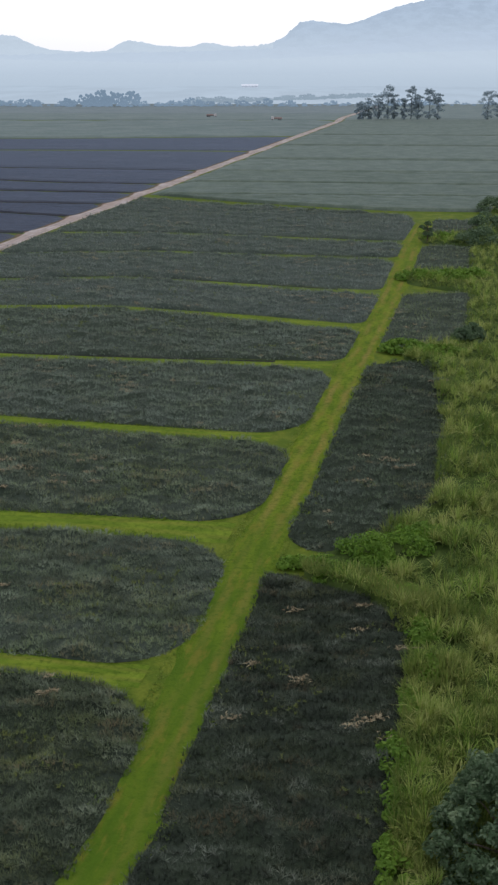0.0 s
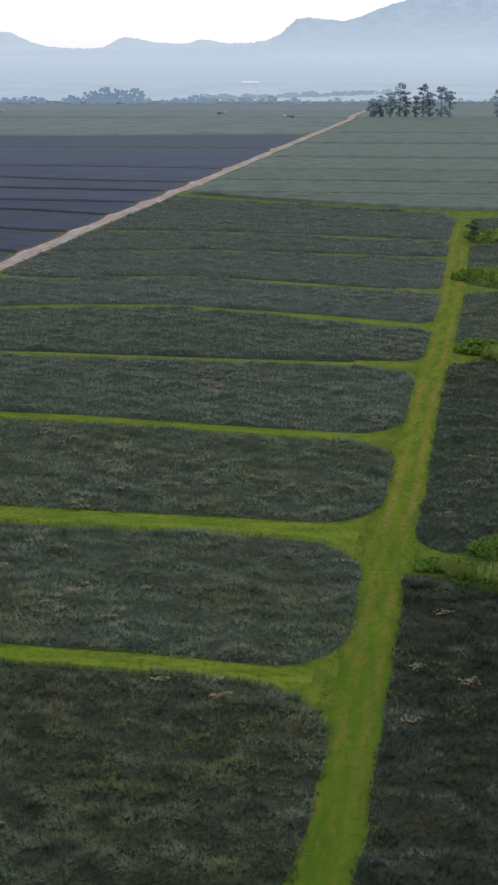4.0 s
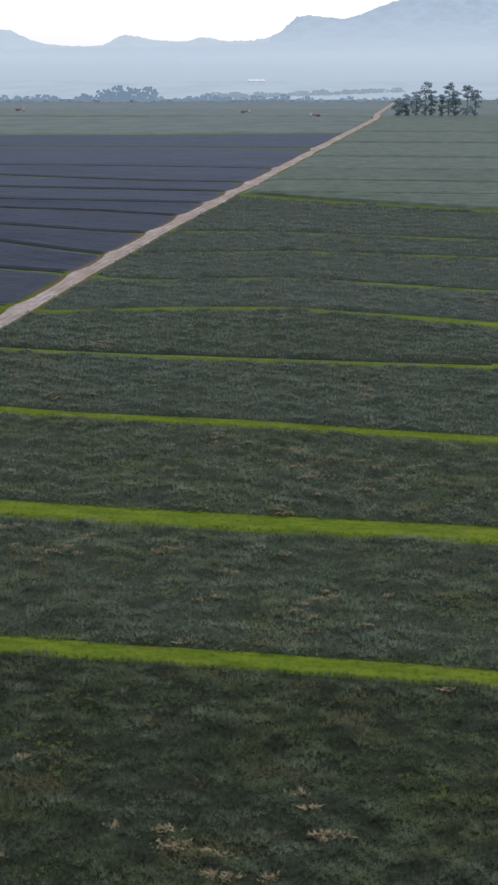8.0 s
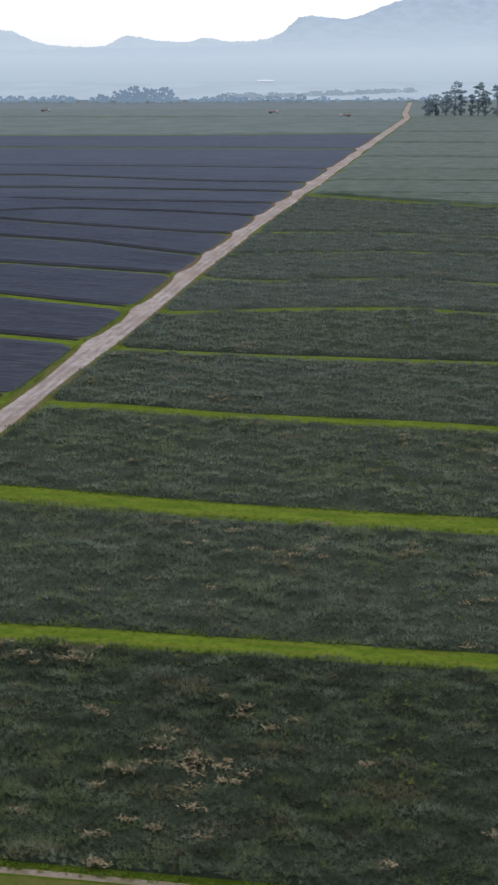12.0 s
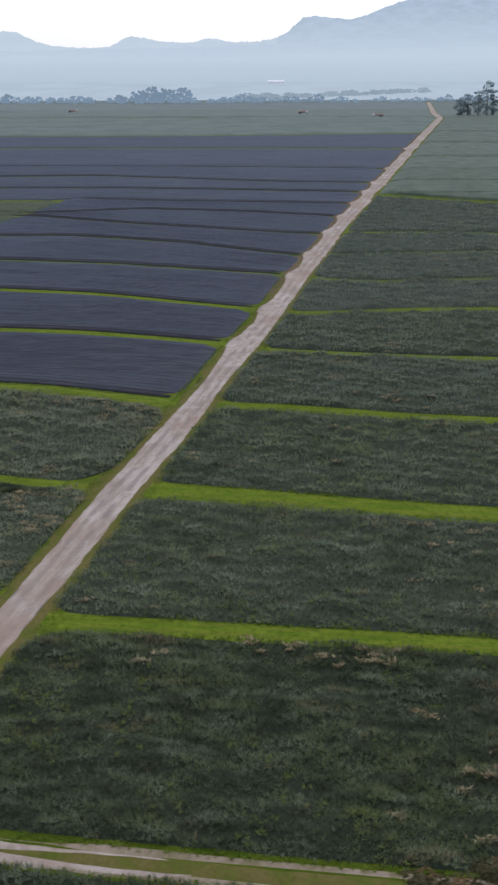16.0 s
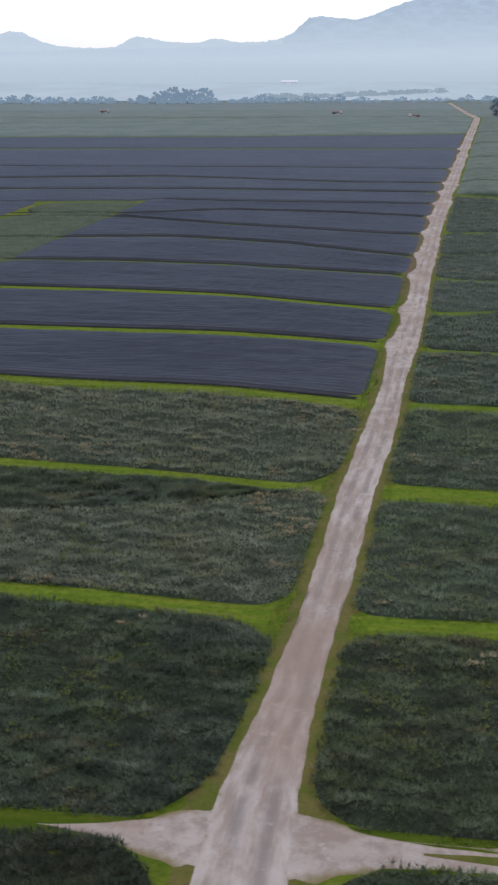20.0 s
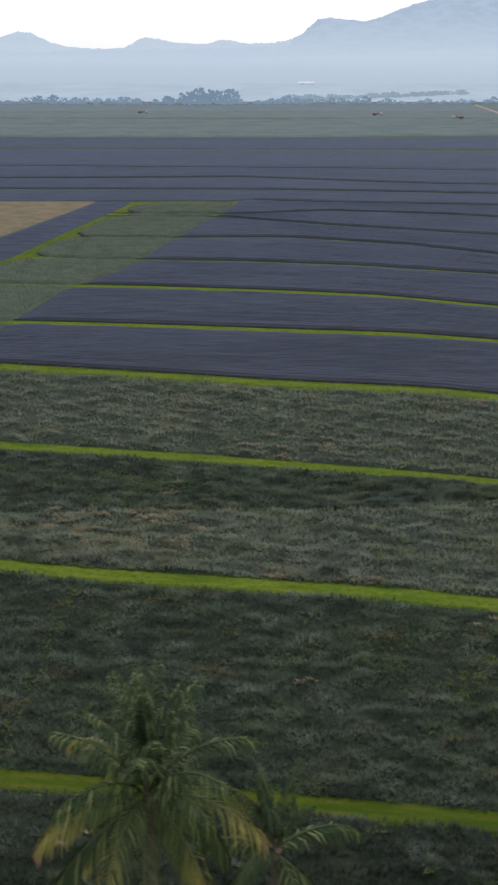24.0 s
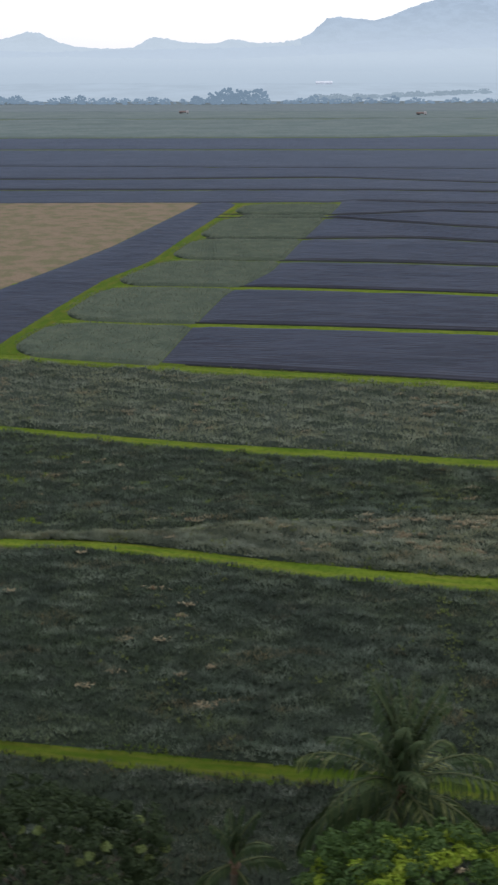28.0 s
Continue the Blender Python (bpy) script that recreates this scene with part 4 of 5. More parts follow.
def tube(points, radii, sides=7):
    """Vertices and quads of a tapered tube through points."""
    v, f = [], []
    for k, (p, r) in enumerate(zip(points, radii)):
        a = Vector(points[min(k + 1, len(points) - 1)]) - Vector(points[max(k - 1, 0)])
        q = a.to_track_quat("Z", "Y")
        v += [Vector(p) + q @ Vector((r * math.cos(2 * math.pi * i / sides), r * math.sin(2 * math.pi * i / sides), 0)) for i in range(sides)]
    for k in range(len(points) - 1):
        f += [(k * sides + i, k * sides + (i + 1) % sides, (k + 1) * sides + (i + 1) % sides, (k + 1) * sides + i) for i in range(sides)]
    return v, f


def leaf_cloud(centres, radii, count, size, rng, flat_=0.8):
    """Many small four-cornered leaves scattered through the outer shell of clumps, facing outward and up."""
    c = np.repeat(centres, count, 0)
    r = np.repeat(radii, count)
    d = rng.normal(size=(len(c), 3))
    d[:, 2] = np.abs(d[:, 2]) * 0.9 - 0.25
    d /= np.linalg.norm(d, axis=1)[:, None]
    p = c + d * (r * rng.uniform(0.6, 1.05, len(c)))[:, None] * [1, 1, flat_]
    n = d + rng.normal(0, 0.5, d.shape) + [0, 0, 0.4]
    n /= np.linalg.norm(n, axis=1)[:, None]
    a = np.cross(n, rng.normal(size=n.shape))
    a /= np.linalg.norm(a, axis=1)[:, None]
    b = np.cross(n, a)
    s = (size * rng.uniform(0.6, 1.3, len(c)))[:, None]
    v = np.stack([p - a * s, p - b * s * 0.45 + n * s * 0.15, p + a * s, p + b * s * 0.45 + n * s * 0.15], 1)
    return v.reshape(-1, 3), np.arange(len(c) * 4).reshape(-1, 4)


def broad_tree(name, x, y, height, spread, clumps, leaves, size, material, label, seed, low=0.3, fat=(0.26, 0.44), bark=None):
    """A trunk with limbs that carry clumps of leaves; the crown is uneven, with gaps."""
    rng = np.random.default_rng(seed)
    tree = new(name)
    tree.location = (x, y, float(land(y)))
    cz = rng.uniform(low, 0.93, clumps)
    az = np.arange(clumps) * 2.4 + rng.normal(0, 0.4, clumps)
    rr = spread * np.sqrt(np.clip(1 - ((cz - 0.55) / 0.5) ** 2, 0.06, 1)) * rng.uniform(0.35, 0.95, clumps)
    cen = np.stack([rr * np.cos(az), rr * np.sin(az), cz * height], -1)
    cen[0] = (0, 0, 0.9 * height)
    rad = spread * rng.uniform(*fat, clumps)
    tv, tf = tube([(0, 0, -0.2), (0.1, 0, height * 0.25), (0.0, 0.15, height * 0.55), (0.1, 0.1, height * 0.8)], [0.05 * spread + 0.12, 0.04 * spread + 0.08, 0.03 * spread + 0.05, 0.05])
    for k in range(min(clumps, 9)):
        s = Vector((0.05, 0.05, min(height * 0.5, cen[k][2] * 0.6)))
        e = Vector(cen[k])
        bv, bf = tube([s, s.lerp(e, 0.5) + Vector((0, 0, 0.2)), e], [0.09, 0.06, 0.025], 5)
        tf += [tuple(i + len(tv) for i in f) for f in bf]
        tv += bv
    mesh_object("trunk", [tuple(p) for p in tv], tf, bark or BARK, tree)
    v, f = leaf_cloud(cen, rad, leaves, size, rng)
    mesh_object("crown", v, f, material, tree)
    return tagged(tree, label, "tree")


def frond_mesh(length, rise, bend, rng, material):
    """A palm frond: a midrib that leaves the heart at the angle rise and bends down, with hanging leaflets on both sides."""
    n = 26
    s = np.linspace(0, 1, n)
    ang = rise - bend * s**1.4
    r = np.r_[0, np.cumsum(np.cos(ang[:-1]))] * length / (n - 1)
    h = np.r_[0, np.cumsum(np.sin(ang[:-1]))] * length / (n - 1)
    sway = 0.25 * rng.normal() * s**2
    v, f, along_ = [], [], []
    for i in range(n):
        along_ += [s[i]] * 2
        w = 0.05 * (1.1 - s[i])
        v += [(r[i], sway[i] - w, h[i]), (r[i], sway[i] + w, h[i])]
        if i:
            f.append((2 * i - 2, 2 * i - 1, 2 * i + 1, 2 * i))
    count = 40
    for i in range(5, count):
        t = i / count
        px, py, pz, an = np.interp(t, s, r), np.interp(t, s, sway), np.interp(t, s, h), np.interp(t, s, ang)
        ln = length * 0.24 * math.sin(math.pi * min(1, 0.16 + 0.80 * t)) ** 0.6
        for side in (-1, 1):
            a = 0.95 - 0.35 * t + rng.normal(0, 0.08)
            fall = rng.uniform(0.45, 1.5)
            out = Vector((math.cos(a) * math.cos(an), side * math.sin(a), math.cos(a) * math.sin(an)))
            m = Vector((px, py, pz)) + out * ln * 0.45 + Vector((0, 0, -0.14 * fall * ln))
            e = Vector((px, py, pz)) + out * ln * 0.76 + Vector((0, 0, -0.72 * fall * ln))
            k = len(v)
            v += [(px - 0.02, py, pz), (px + 0.02, py, pz), (m.x + 0.055, m.y, m.z), (m.x - 0.055, m.y, m.z), tuple(e)]
            along_ += [t] * 4 + [t + 0.12]
            f += [(k, k + 1, k + 2, k + 3), (k + 3, k + 2, k + 4)]
    blade, rib = bpy.data.meshes.new("frond"), bpy.data.meshes.new("midrib")
    blade.from_pydata([tuple(map(float, p)) for p in v], [], f)
    layer = blade.uv_layers.new(name="UVMap")
    for q in blade.loops:
        layer.data[q.index].uv = (along_[q.vertex_index], 0.0)
    blade.materials.append(material)
    rib.from_pydata([(float(x), float(y), float(z) + 0.03) for x, y, z in v[: 2 * n]], [], f[: n - 1])
    rib.materials.append(RIB)
    return blade, rib


RIB = grass_material("palm_rib", (0.10, 0.115, 0.045), (0.13, 0.135, 0.055), (0.17, 0.165, 0.07))
FROND = grass_material("palm_frond", (0.030, 0.054, 0.016), (0.046, 0.070, 0.020), (0.27, 0.28, 0.105), thin=0.15)


def old_frond():
    """Green by the heart, yellow further out and dry tan at the tip (u runs along the frond)."""
    n = Nodes("palm_frond_old", 0.6, 0.3)
    u, v = n.uv()
    u = n.math("ADD", u, n.math("MULTIPLY", n.math("SUBTRACT", n.noise(0.8, 3), 0.5), 0.5))
    c = n.mix(n.island(), (0.045, 0.075, 0.022), (0.17, 0.19, 0.06))
    c = n.mix(n.ramp(u, 0.45, 0.85), c, n.mix(n.island(), (0.20, 0.18, 0.04), (0.40, 0.34, 0.09)))
    return n.done(n.mix(n.ramp(u, 0.85, 1.05), c, (0.30, 0.19, 0.11)), 0.3)


FROND_OLD = old_frond()
HEART = soil_material("palm_fibre", (0.16, 0.095, 0.065), (0.23, 0.16, 0.11), 2.5)
FROND_DARK = grass_material("palm_frond_dark", (0.032, 0.054, 0.018), (0.044, 0.068, 0.022), (0.085, 0.100, 0.036), thin=0.15)


def palm(x, y, top, length, seed, label, fresh, old, fronds=24, low=-0.5):
    """A coconut palm: ringed trunk, and fronds from upright at the heart to hanging below."""
    rng = np.random.default_rng(seed)
    tree = new("coconut_palm")
    tree.location = (x, y, float(land(y)))
    pts = [(0.5 * (1 - k / 12) ** 2, 0.2 * math.sin(k / 4), top * k / 12 - 0.1) for k in range(13)]
    rad = [0.24 - 0.008 * k + (0.02 if k % 2 else 0) for k in range(13)]
    v, f = tube(pts, rad, 9)
    mesh_object("trunk", [tuple(p) for p in v], f, BARK, tree)
    v, f = tube([(0, 0, top - 0.5), (0.02, 0, top - 0.1), (0, 0.02, top + 0.35), (0.03, 0, top + 0.75)], [0.17, 0.25, 0.20, 0.06], 9)
    tagged(mesh_object("heart", [tuple(p) for p in v], f, HEART, tree), "brown fibrous heart of the palm")
    for k in range(fronds):
        q = k / (fronds - 1)
        mat = old if q > 0.55 and rng.random() < 0.75 else fresh
        rise = radians(np.interp(q, [0, 0.35, 0.6, 0.75, 1], [89, 79, 36, -4, -46]) + rng.normal(0, 6))
        bend = radians(np.interp(q, [0, 0.35, 0.6, 0.8, 1], [14, 42, 84, 58, 26]) + rng.normal(0, 7))
        me, rib = frond_mesh(length * rng.uniform(0.88, 1.08) * np.interp(q, [0, 0.5, 1], [0.85, 1.0, 0.95]), rise, bend, rng, mat)
        ob = new("frond", me)
        ob.parent = tree
        mid = new("midrib", rib)
        mid.parent = ob
        ob.matrix_basis = pose(0, 0, top + 0.2 - 0.45 * q, 0, 0, k * 137.5 + rng.normal(0, 9))
    return tagged(tree, label, "palm tree", "coconut palms")


def tufted_tree(x, y, height, spread, depth, balls, leaf, tip, share, label, seed, ball=(0.26, 0.40), size=0.095, leaves=84):
    """A dense dome of round leaf tufts on a forked trunk; share of them, on the sunny crown, are fresh bright tips."""
    rng = np.random.default_rng(seed)
    tree = new("broadleaf_tree")
    tree.location = (x, y, float(land(y)))
    k = np.arange(balls)
    up = 1 - 1.35 * (k + 0.5) / balls
    az = k * 2.39996 + rng.normal(0, 0.15, balls)
    flat_r = np.sqrt(np.clip(1 - up**2, 0, 1))
    bulge = 1 + 0.16 * wave(3 * np.cos(az) * flat_r, 3 * np.sin(az) * flat_r + up * 3, 1.0, seed)
    r = spread * bulge * rng.uniform(0.72, 1.03, balls)
    cen = np.stack([r * flat_r * np.cos(az), r * flat_r * np.sin(az), height - depth + depth * bulge * up * rng.uniform(0.9, 1.03, balls)], -1)
    tv, tf = tube([(0, 0, -0.2), (0.1, 0, height * 0.3), (0.0, 0.1, height - depth * 1.1), (0.1, 0.1, height - 0.3 * depth)], [0.26, 0.20, 0.15, 0.06])
    for q in range(0, balls, max(1, balls // 16)):
        e = Vector(cen[q])
        st = Vector((0.05, 0.05, height - depth * 1.15))
        bv, bf = tube([st, st.lerp(e, 0.5) + Vector((0, 0, 0.15)), e], [0.08, 0.05, 0.02], 5)
        tf += [tuple(i + len(tv) for i in f) for f in bf]
        tv += bv
    mesh_object("trunk", [tuple(p) for p in tv], tf, BARK, tree)
    rad = rng.uniform(*ball, balls)
    fresh = (rng.random(balls) < share * np.clip(0.7 + 0.5 * cen[:, 0] / spread + 0.5 * wave(cen[:, 0], cen[:, 1] + cen[:, 2], 1.6, seed + 2), 0, 2)) & (up > 0.05)
    if share >= 1:
        fresh = up > 0.25
    if balls < 20:
        for q in range(balls):
            v, f = leaf_cloud(cen[q : q + 1], rad[q : q + 1], leaves, size, rng)
            mesh_object("leaf_tuft", v, f, tip if fresh[q] else leaf, tree)
        return tagged(tree, label, "tree")
    for name, pick, mat in (("crown", ~fresh, leaf), ("fresh_foliage", fresh, tip)):
        if pick.any():
            v, f = leaf_cloud(cen[pick], rad[pick] * (1.0 if name == "crown" else 0.85 if share > 0.15 else 0.5), leaves, size, rng)
            tagged(mesh_object(name, v, f, mat, tree), kind="stuff")
    return tagged(tree, label, "tree")


def low_bush(name, x, y, rx, ry, height, count, leaves, size, material, label, seed, group=""):
    """A low spreading bush or vine mound: short stems under many leaf clumps."""
    rng = np.random.default_rng(seed)
    bush = new(name)
    bush.location = (x, y, float(land(y)))
    a, r = rng.uniform(0, 2 * np.pi, count), np.sqrt(rng.random(count))
    cen = np.stack([rx * r * np.cos(a), ry * r * np.sin(a), height * (1 - 0.7 * r**2) * rng.uniform(0.6, 1.0, count)], -1)
    v, f = [], []
    for c in cen[:1]:
        tv, tf = tube([(c[0] * 0.5, c[1] * 0.5, -0.1), tuple(c)], [0.05, 0.02], 4)
        f += [tuple(i + len(v) for i in q) for q in tf]
        v += tv
    mesh_object("stem", [tuple(p) for p in v], f, BARK, bush)
    lv, lf = leaf_cloud(cen, np.full(count, 0.32 * min(rx, ry) + 0.15), leaves, size, rng)
    mesh_object("foliage", lv, lf, material, bush)
    return tagged(bush, label, "bush", group)


VM = "mound of bright green creeping vine leaves"
for k, (x, y, rx, ry, h) in enumerate(((5.8, 71.8, 1.6, 1.0, 0.7), (9.0, 73.2, 2.2, 1.7, 2.0), (12.0, 74.2, 2.2, 1.6, 2.0), (9.8, 71.6, 2.2, 1.2, 0.9), (14.0, 76.8, 1.8, 1.4, 1.2), (20.5, 133.6, 3.2, 1.6, 1.5), (25.0, 131.8, 3.0, 1.8, 1.3), (29.0, 180.0, 3.5, 2.2, 1.4), (34.5, 179.0, 4.0, 2.4, 1.6), (39.0, 181.0, 3.4, 2.2, 1.5), (40.0, 221.0, 4.0, 2.2, 1.4), (3.4, 72.0, 1.3, 0.8, 0.6), (6.4, 69.8, 1.5, 0.9, 0.7), (9.0, 68.2, 1.6, 1.0, 0.7), (11.4, 66.4, 1.2, 1.6, 0.8), (11.6, 62.0, 1.0, 2.4, 0.8), (11.2, 57.0, 1.0, 2.4, 0.8), (9.8, 52.6, 1.0, 2.2, 0.8), (8.2, 48.2, 0.9, 2.2, 0.8), (8.0, 44.0, 0.9, 2.4, 0.8), (7.0, 40.0, 0.8, 2.2, 0.7))):
    low_bush("vine_mound", x, y, rx, ry, h, 26, 60, 0.16 if y < 100 else 0.3, VINE, VM, 500 + k, "vine mounds")
for k, (x, y, r, h) in enumerate(((29.8, 138.0, 1.9, 2.6), (18.4, 134.8, 0.9, 0.9), (46.5, 214.0, 4.2, 3.6), (52.4, 232.0, 4.0, 4.0), (60.0, 262.0, 3.4, 4.5))):
    low_bush("shrub", x, y, r, r, h, 24, 80, 0.28, LEAF_DARK, "dark green rounded shrub among tall grass", 540 + k, "shrubs")
broad_tree("broadleaf_tree", 36.6, 217.0, 4.6, 1.5, 8, 110, 0.3, LEAF_DARK, "small dark tree standing at the track end", 16, 0.4)
palm(-116.8, 35.7, 11.5, 5.1, 1, "coconut palm with lower fronds turning yellow", FROND, FROND_OLD, 40)
palm(-133.8, 38.3, 10.7, 4.7, 2, "dark green coconut palm with drooping fronds", FROND_DARK, FROND, 38)
palm(-112.0, 36.8, 7.9, 3.6, 3, "young coconut palm with upright feathery fronds", FROND_DARK, FROND, 14)
palm(-140.3, 38.0, 7.3, 2.6, 4, "small dark palm with sparse stiff fronds", FROND_DARK, FROND_DARK, 12)
palm(-125.0, 36.6, 7.6, 2.8, 5, "young coconut palm with upright feathery fronds", FROND_DARK, FROND, 12)
tufted_tree(-134.3, 31.4, 13.6, 4.2, 3.8, 520, TUFT_GREEN, TUFT_LIME, 0.45, "rounded tree with green and lime leaf tufts", 11)
tufted_tree(-127.4, 34.0, 11.4, 0.95, 1.5, 19, TUFT_GREEN, TUFT_LIME, 1.0, "slender young tree with lime green tip leaves", 12, (0.26, 0.36))
tufted_tree(-146.8, 33.2, 13.6, 4.3, 3.8, 500, TUFT_DARK, TUFT_PALE, 0.10, "dense dark green tree with pale shoots", 13, (0.24, 0.40))
tufted_tree(-101.8, 34.2, 8.0, 3.2, 2.6, 200, TUFT_DARK, TUFT_PALE, 0.2, "low dark green tree with pale shoots beside the crop", 17, (0.24, 0.38))
tufted_tree(-60.0, 23.6, 16.2, 5.2, 4.0, 420, LEAF_BROWN, TUFT_RUST, 0.3, "tree with brownish olive leaves and rusty tips", 14, (0.24, 0.42), 0.09, 70)
tufted_tree(13.2, 40.6, 5.5, 4.5, 4.8, 460, LEAF_BUSH, TUFT_BUSH, 0.4, "broad bushy tree with dark grey-green leaves", 15, (0.30, 0.52), 0.14, 84)

# the clump of tall thin trees beyond the plots, and the hazy wood line
def thin_tree(x, y, height, spread, seed, material, label, group):
    t = broad_tree("tall_tree", x, y, height, spread, 40, 34, 0.5, material, label, seed, 0.06, (0.26, 0.46), BARK_FAR)
    return tagged(t, group=group)


for k, (x, h, s) in enumerate(((66, 11, 3.6), (71, 13, 3.4), (76, 15, 3.5), (82, 20.5, 4.2), (86, 15, 3.0), (91, 13, 2.6), (96, 20, 3.6), (100, 15, 3.2), (106, 18.5, 3.8), (112, 16, 3.6), (141, 17, 5.0), (148, 15, 4.2), (156, 17, 5))):
    thin_tree(x, 650 + 3 * math.sin(k * 2.2), h, s, 200 + k, LEAF_FAR, "tall thin tree with a ragged crown greyed by painted haze", "far tree clump")


# emission stands in for the haze before far trees and plain
def hazy_glow_material(name, colour, glow, body=0.35):
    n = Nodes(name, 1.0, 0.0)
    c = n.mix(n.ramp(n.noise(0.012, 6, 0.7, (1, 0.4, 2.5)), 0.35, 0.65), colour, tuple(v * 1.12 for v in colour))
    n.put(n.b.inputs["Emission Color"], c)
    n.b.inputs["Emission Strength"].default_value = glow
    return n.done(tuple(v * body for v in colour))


def lumps(centres, radii, rng):
    """Leaf clumps as uneven rounded masses, for crowns too far away to show leaves."""
    a, e = np.meshgrid(np.linspace(0, 2 * np.pi, 7)[:-1], np.linspace(-1.1, 1.5, 4))
    v, f = [], []
    base = np.stack([np.cos(a) * np.cos(e), np.sin(a) * np.cos(e), np.sin(e)], -1).reshape(-1, 3)
    ring = np.array([(i * 6 + j, i * 6 + (j + 1) % 6, i * 6 + 6 + (j + 1) % 6, i * 6 + 6 + j) for i in range(3) for j in range(6)])
    for c, r in zip(centres, radii):
        f.append(ring + len(v) * 24)
        v.append(c + base * r * rng.uniform(0.85, 1.15, (24, 1)) * [1, 1, 0.8])
    return np.concatenate(v), np.concatenate(f)


def far_tree(x, y, height, spread, seed, leaf):
    """A hazy round tree: a short trunk under a crown of many clumps."""
    rng = np.random.default_rng(seed)
    tree = new("far_tree")
    tree.location = (x, y, float(land(y)))
    v, f = tube([(0, 0, -0.3), (0.1, 0, height * 0.4), (0, 0.1, height * 0.7)], [0.5, 0.4, 0.2])
    mesh_object("trunk", [tuple(p) for p in v], f, leaf, tree)
    cz = rng.uniform(0.05, 1.0, 54)
    az = np.arange(54) * 2.4
    rr = spread * np.sqrt(np.clip(1 - ((cz - 0.4) / 0.66) ** 2, 0.05, 1)) * rng.uniform(0.3, 1.1, 54)
    v, f = lumps(np.stack([rr * np.cos(az), rr * np.sin(az), cz * height], -1), spread * rng.uniform(0.08, 0.20, 54), rng)
    mesh_object("crown", v, f, leaf, tree, smooth=True)
    return tagged(tree, "hazy round tree of the far wood line", "tree", "far wood line")


# bluish glowing crowns: distance haze put into the leaf colour
LEAF_HAZE = hazy_glow_material("backdrop_wood_haze", (0.168, 0.238, 0.322), 0.86, 0.10)
LEAF_HAZE_FAR = hazy_glow_material("backdrop_wood_mist", (0.245, 0.315, 0.39), 0.90, 0.06)
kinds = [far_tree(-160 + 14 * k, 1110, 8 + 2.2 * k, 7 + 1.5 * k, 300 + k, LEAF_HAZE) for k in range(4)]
rng = np.random.default_rng(9)
for k in range(190):
    x = -440 + 3.7 * k + rng.normal(0, 3)
    y = 1085 + 70 * rng.random() + max(0, x + 100) * 0.1
    big = 0.62 + 0.42 * math.exp(-((x + 158) / 26) ** 2) + 0.2 * float(wave(x, 0.0, 0.045, 4))
    s = rng.uniform(0.45, 0.95) * max(big, 0.3) * (0.75 if x > 20 else 1.0)
    c = copy_thing(kinds[k % 4], pose(x, y, float(land(y)) - 0.5, 0, 0, rng.uniform(0, 360)) @ Matrix.Diagonal((s, s, s, 1)))
    c.scale = (s, s, s * rng.uniform(0.85, 1.15))
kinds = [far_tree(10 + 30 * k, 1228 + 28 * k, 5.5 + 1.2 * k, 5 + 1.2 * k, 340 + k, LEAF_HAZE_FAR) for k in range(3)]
for k in range(62):  # a belt that runs off into the mist
    x = -60 + 3.9 * k + rng.normal(0, 3)
    y = 1150 + 0.95 * (x + 60) + 40 * rng.random()
    s = rng.uniform(0.7, 1.15)
    c = copy_thing(kinds[k % 3], pose(x, y, float(land(y)) + 0.3, 0, 0, rng.uniform(0, 360)) @ Matrix.Diagonal((s, s, s, 1)))
    c.scale = (s * 1.3, s, s * 0.8)

# ---- mountains ----


def ridge(name, y0, depth, heights, material, seed, label):
    """A range of hills: a crest line of given heights, falling to the plain in front and behind."""
    f = along(heights)
    xs = np.arange(-1900, 1900, 7.0)
    vs = np.linspace(-1, 1, 17)
    X, V = np.meshgrid(xs, vs)
    bush = np.random.default_rng(int(seed * 3)).random(len(xs)) ** 3
    crest = f(X) + 1.2 * wave(X, V * 0, 0.09, seed) + 0.8 * wave(X, V * 0, 0.3, seed) + bush[None] * (3.5 + 3.5 * wave(X, V * 0, 0.012, seed))
    shape = np.clip(1 - np.abs(V) ** 1.25, 0, 1)
    Z = -18 + (crest + 18) * shape * (1 + 0.10 * wave(X, V * 900, 0.012, seed) * (1 - shape))
    ob = mesh_object(name, np.stack([X, y0 + V * depth, Z], -1).reshape(-1, 3), grid_faces(*X.shape), material, smooth=True)
    return tagged(ob, label, "mountain", kind="structure")


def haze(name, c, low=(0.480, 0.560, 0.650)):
    """Wooded slopes with distance haze painted into colour and glow: c at the crest, paler towards the plain."""
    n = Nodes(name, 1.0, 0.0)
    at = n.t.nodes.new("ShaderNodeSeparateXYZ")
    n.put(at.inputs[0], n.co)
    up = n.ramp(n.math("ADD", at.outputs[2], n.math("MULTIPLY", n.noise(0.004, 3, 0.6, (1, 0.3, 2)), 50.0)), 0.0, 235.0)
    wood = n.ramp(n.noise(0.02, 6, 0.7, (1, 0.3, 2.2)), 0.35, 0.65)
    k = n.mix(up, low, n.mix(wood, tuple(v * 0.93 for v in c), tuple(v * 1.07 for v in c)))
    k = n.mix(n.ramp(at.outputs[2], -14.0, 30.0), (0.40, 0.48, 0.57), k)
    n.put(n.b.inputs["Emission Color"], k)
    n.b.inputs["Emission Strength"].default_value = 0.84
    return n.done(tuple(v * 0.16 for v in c))


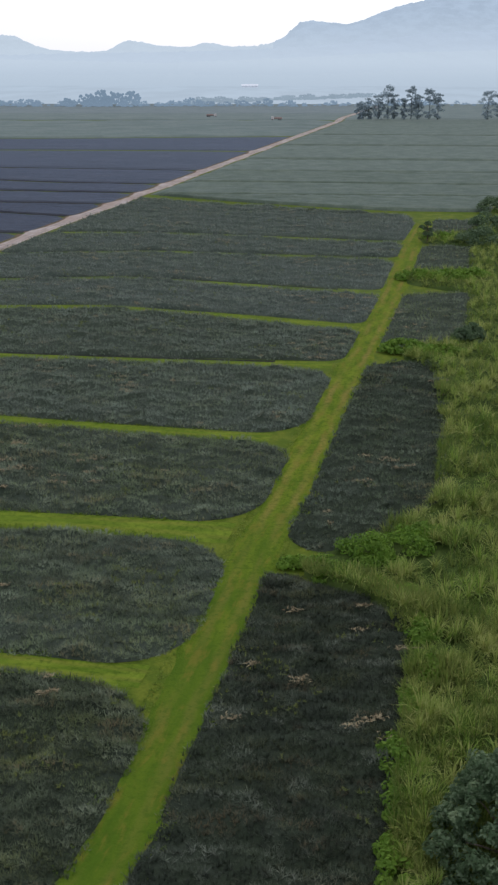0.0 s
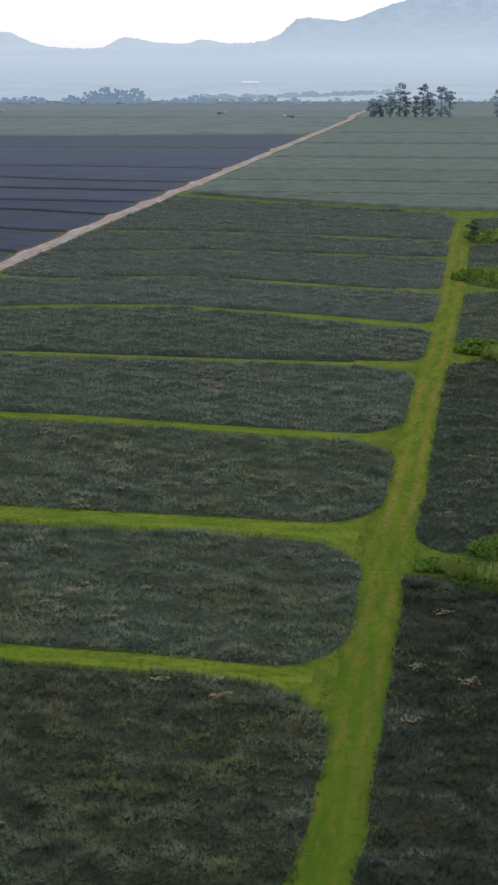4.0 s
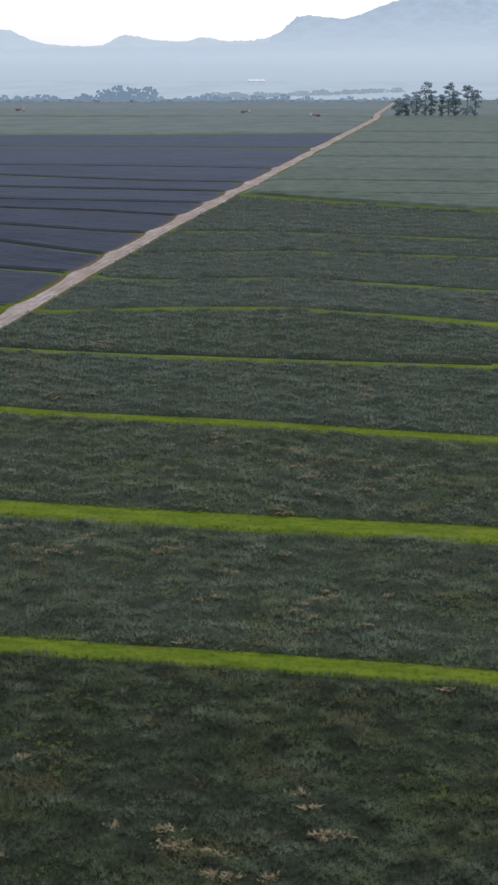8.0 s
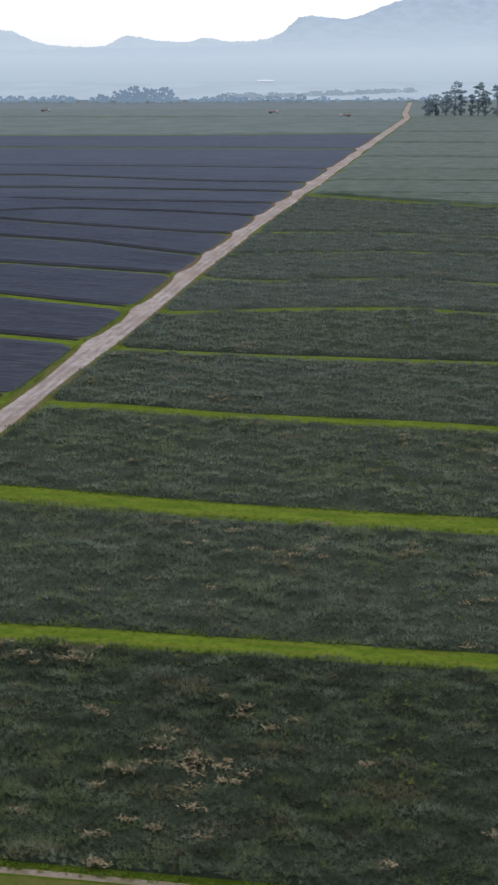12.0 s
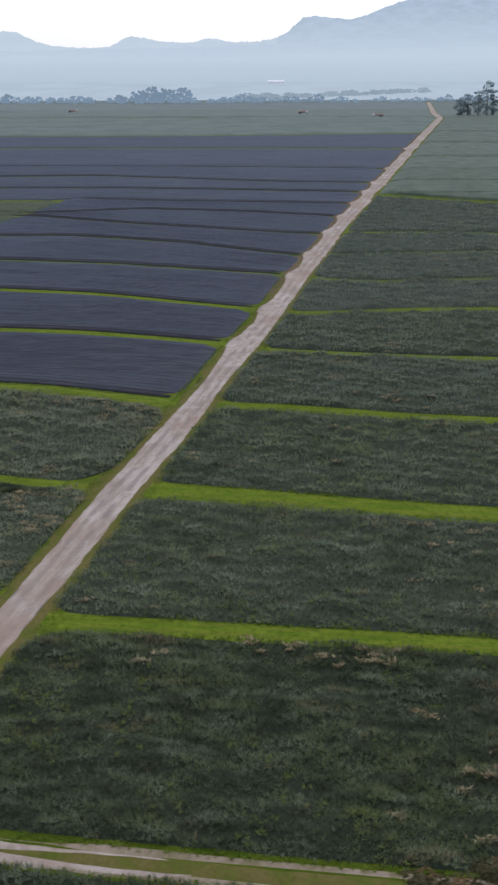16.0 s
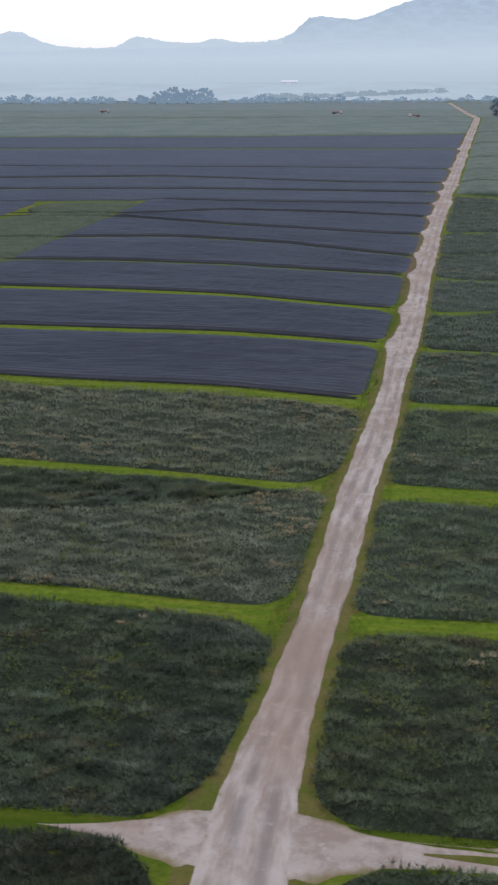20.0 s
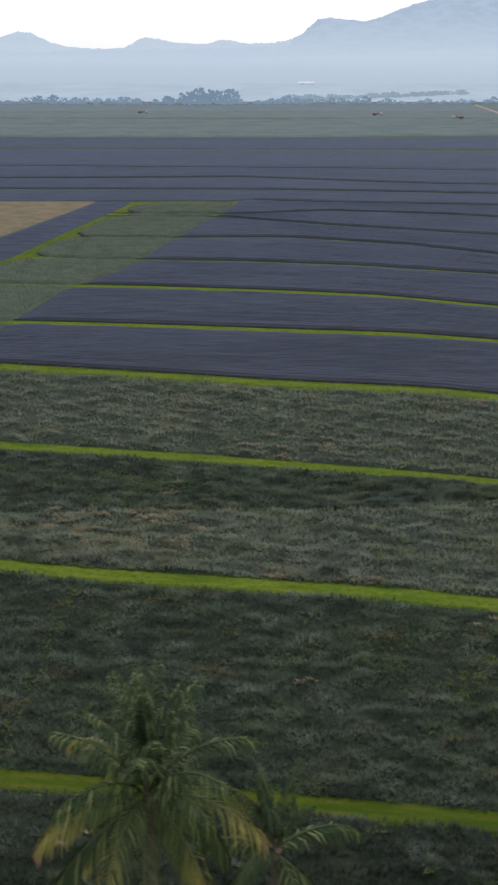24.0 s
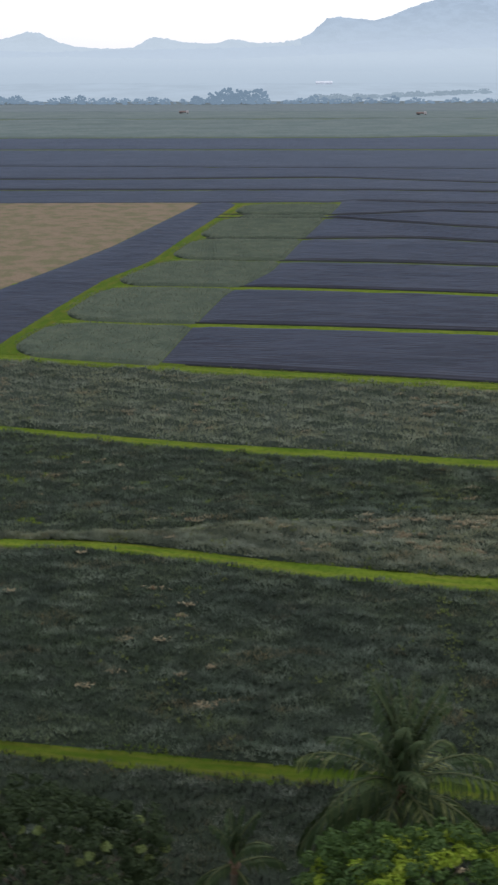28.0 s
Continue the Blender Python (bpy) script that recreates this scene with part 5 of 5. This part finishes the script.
CREST = [(-1900, 90), (-1200, 70), (-979, 88), (-897, 110), (-858, 107), (-793, 76), (-734, 62), (-674, 56), (-594, 53), (-513, 57), (-490, 68), (-472, 82), (-436, 93), (-392, 85), (-332, 75), (-272, 71), (-212, 71), (-171, 84), (-131, 83), (-71, 71), (28, 73), (89, 86), (128, 106), (178, 150), (218, 156), (288, 151), (348, 145), (407, 160), (466, 184), (525, 204), (632, 226), (760, 246), (1200, 260), (1900, 200)]
LEFT_CREST = [p for p in CREST if p[0] < 90] + [(300, 60), (1900, 60)]
RIGHT_CREST = [(-1900, -18), (20, -18), (60, 40)] + [p for p in CREST if p[0] > 80]
# each range gets its own painted haze tone, paler with distance
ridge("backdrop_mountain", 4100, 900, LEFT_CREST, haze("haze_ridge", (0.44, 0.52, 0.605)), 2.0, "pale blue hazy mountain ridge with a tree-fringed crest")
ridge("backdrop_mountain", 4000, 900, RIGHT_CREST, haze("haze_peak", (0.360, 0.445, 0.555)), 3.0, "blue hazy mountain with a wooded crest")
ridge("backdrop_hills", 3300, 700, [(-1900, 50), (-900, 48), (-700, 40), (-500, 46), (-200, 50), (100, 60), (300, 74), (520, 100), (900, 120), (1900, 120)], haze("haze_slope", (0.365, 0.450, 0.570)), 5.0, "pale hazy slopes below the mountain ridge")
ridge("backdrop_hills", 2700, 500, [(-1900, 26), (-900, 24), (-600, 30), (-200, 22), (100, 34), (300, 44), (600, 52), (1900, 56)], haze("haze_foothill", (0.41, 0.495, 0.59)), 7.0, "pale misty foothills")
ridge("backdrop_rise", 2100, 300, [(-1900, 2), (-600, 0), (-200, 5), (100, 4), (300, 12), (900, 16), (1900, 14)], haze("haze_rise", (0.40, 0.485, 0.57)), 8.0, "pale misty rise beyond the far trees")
# the plain's mist is painted as a pale glowing colour
plain = mesh_object("backdrop_plain", [(-1900, 1172, -13.5), (1900, 1172, -13.5), (1900, 1184, -10.3), (-1900, 1184, -10.3), (1900, 3400, -9.4), (-1900, 3400, -9.4)], np.array([[0, 1, 2, 3], [3, 2, 4, 5]]), hazy_glow_material("haze_plain", (0.365, 0.44, 0.525), 0.86, 0.14))
tagged(plain, "pale misty plain beyond the far trees", "plain", kind="structure")

# ---- far farm buildings and vehicles ----
WHITE = soil_material("white_sheet", (0.75, 0.77, 0.80), (0.68, 0.70, 0.74), 0.05)
# truck paints mixed paler to include the distance haze
RED = soil_material("red_paint", (0.36, 0.25, 0.22), (0.30, 0.22, 0.195), 0.4)
CAB = soil_material("cab_paint", (0.55, 0.49, 0.47), (0.48, 0.43, 0.41), 0.4)
STEEL = soil_material("dark_steel", (0.06, 0.06, 0.065), (0.09, 0.09, 0.09), 0.8)


def box(name, lo, hi, material, parent, taper=0.0):
    """A block with its top drawn in by taper."""
    (x0, y0, z0), (x1, y1, z1) = lo, hi
    t = taper
    v = [(x0, y0, z0), (x1, y0, z0), (x1, y1, z0), (x0, y1, z0), (x0 + t, y0 + t, z1), (x1 - t, y0 + t, z1), (x1 - t, y1 - t, z1), (x0 + t, y1 - t, z1)]
    return mesh_object(name, v, [(3, 2, 1, 0), (4, 5, 6, 7), (0, 1, 5, 4), (1, 2, 6, 5), (2, 3, 7, 6), (3, 0, 4, 7)], material, parent)


barn = new("farm_shed")
barn.location = (1.0, 1800, -10.6)
box("wall", (-13, -6, 0), (13, 6, 3.2), WHITE, barn)
mesh_object("roof", [(-13.6, -6.6, 3.2), (13.6, -6.6, 3.2), (13.6, 6.6, 3.2), (-13.6, 6.6, 3.2), (-13.6, 0, 5.4), (13.6, 0, 5.4)], [(0, 1, 5, 4), (2, 3, 4, 5), (0, 4, 3), (1, 2, 5)], WHITE, barn)
tagged(barn, "long white farm shed on the misty plain", "shed")


def truck(x, y, turn, seed):
    """A flat farm truck with raised side boards, a cab and six wheels."""
    t = new("farm_truck")
    t.matrix_basis = pose(x, y, float(land(y)) + 0.45, 0, 0, turn) @ Matrix.Diagonal((0.75, 0.75, 0.75, 1))
    box("load_bed", (-4.2, -1.2, 0.9), (2.0, 1.2, 1.3), STEEL, t)
    box("side_boards", (-4.2, -1.2, 1.3), (1.9, 1.2, 2.3), RED, t, 0.15)
    box("cab", (2.2, -1.15, 0.7), (4.4, 1.15, 2.7), CAB, t, 0.25)
    for k, wx in enumerate((-3.2, -1.8, 3.4)):
        for wy in (-1.1, 1.1):
            v, f = tube([(wx, wy - 0.15, 0.5), (wx, wy + 0.15, 0.5)], [0.5, 0.5], 12)
            mesh_object("wheel", [tuple(p) for p in v], f + [tuple(range(11, -1, -1)), tuple(range(12, 24))], STEEL, t)
    return tagged(t, "farm truck with red side boards in the far field", "truck", "farm trucks")


truck(-24.0, 695, 4, 1)
truck(16.0, 640, 176, 2)
truck(-176, 745, 8, 3)
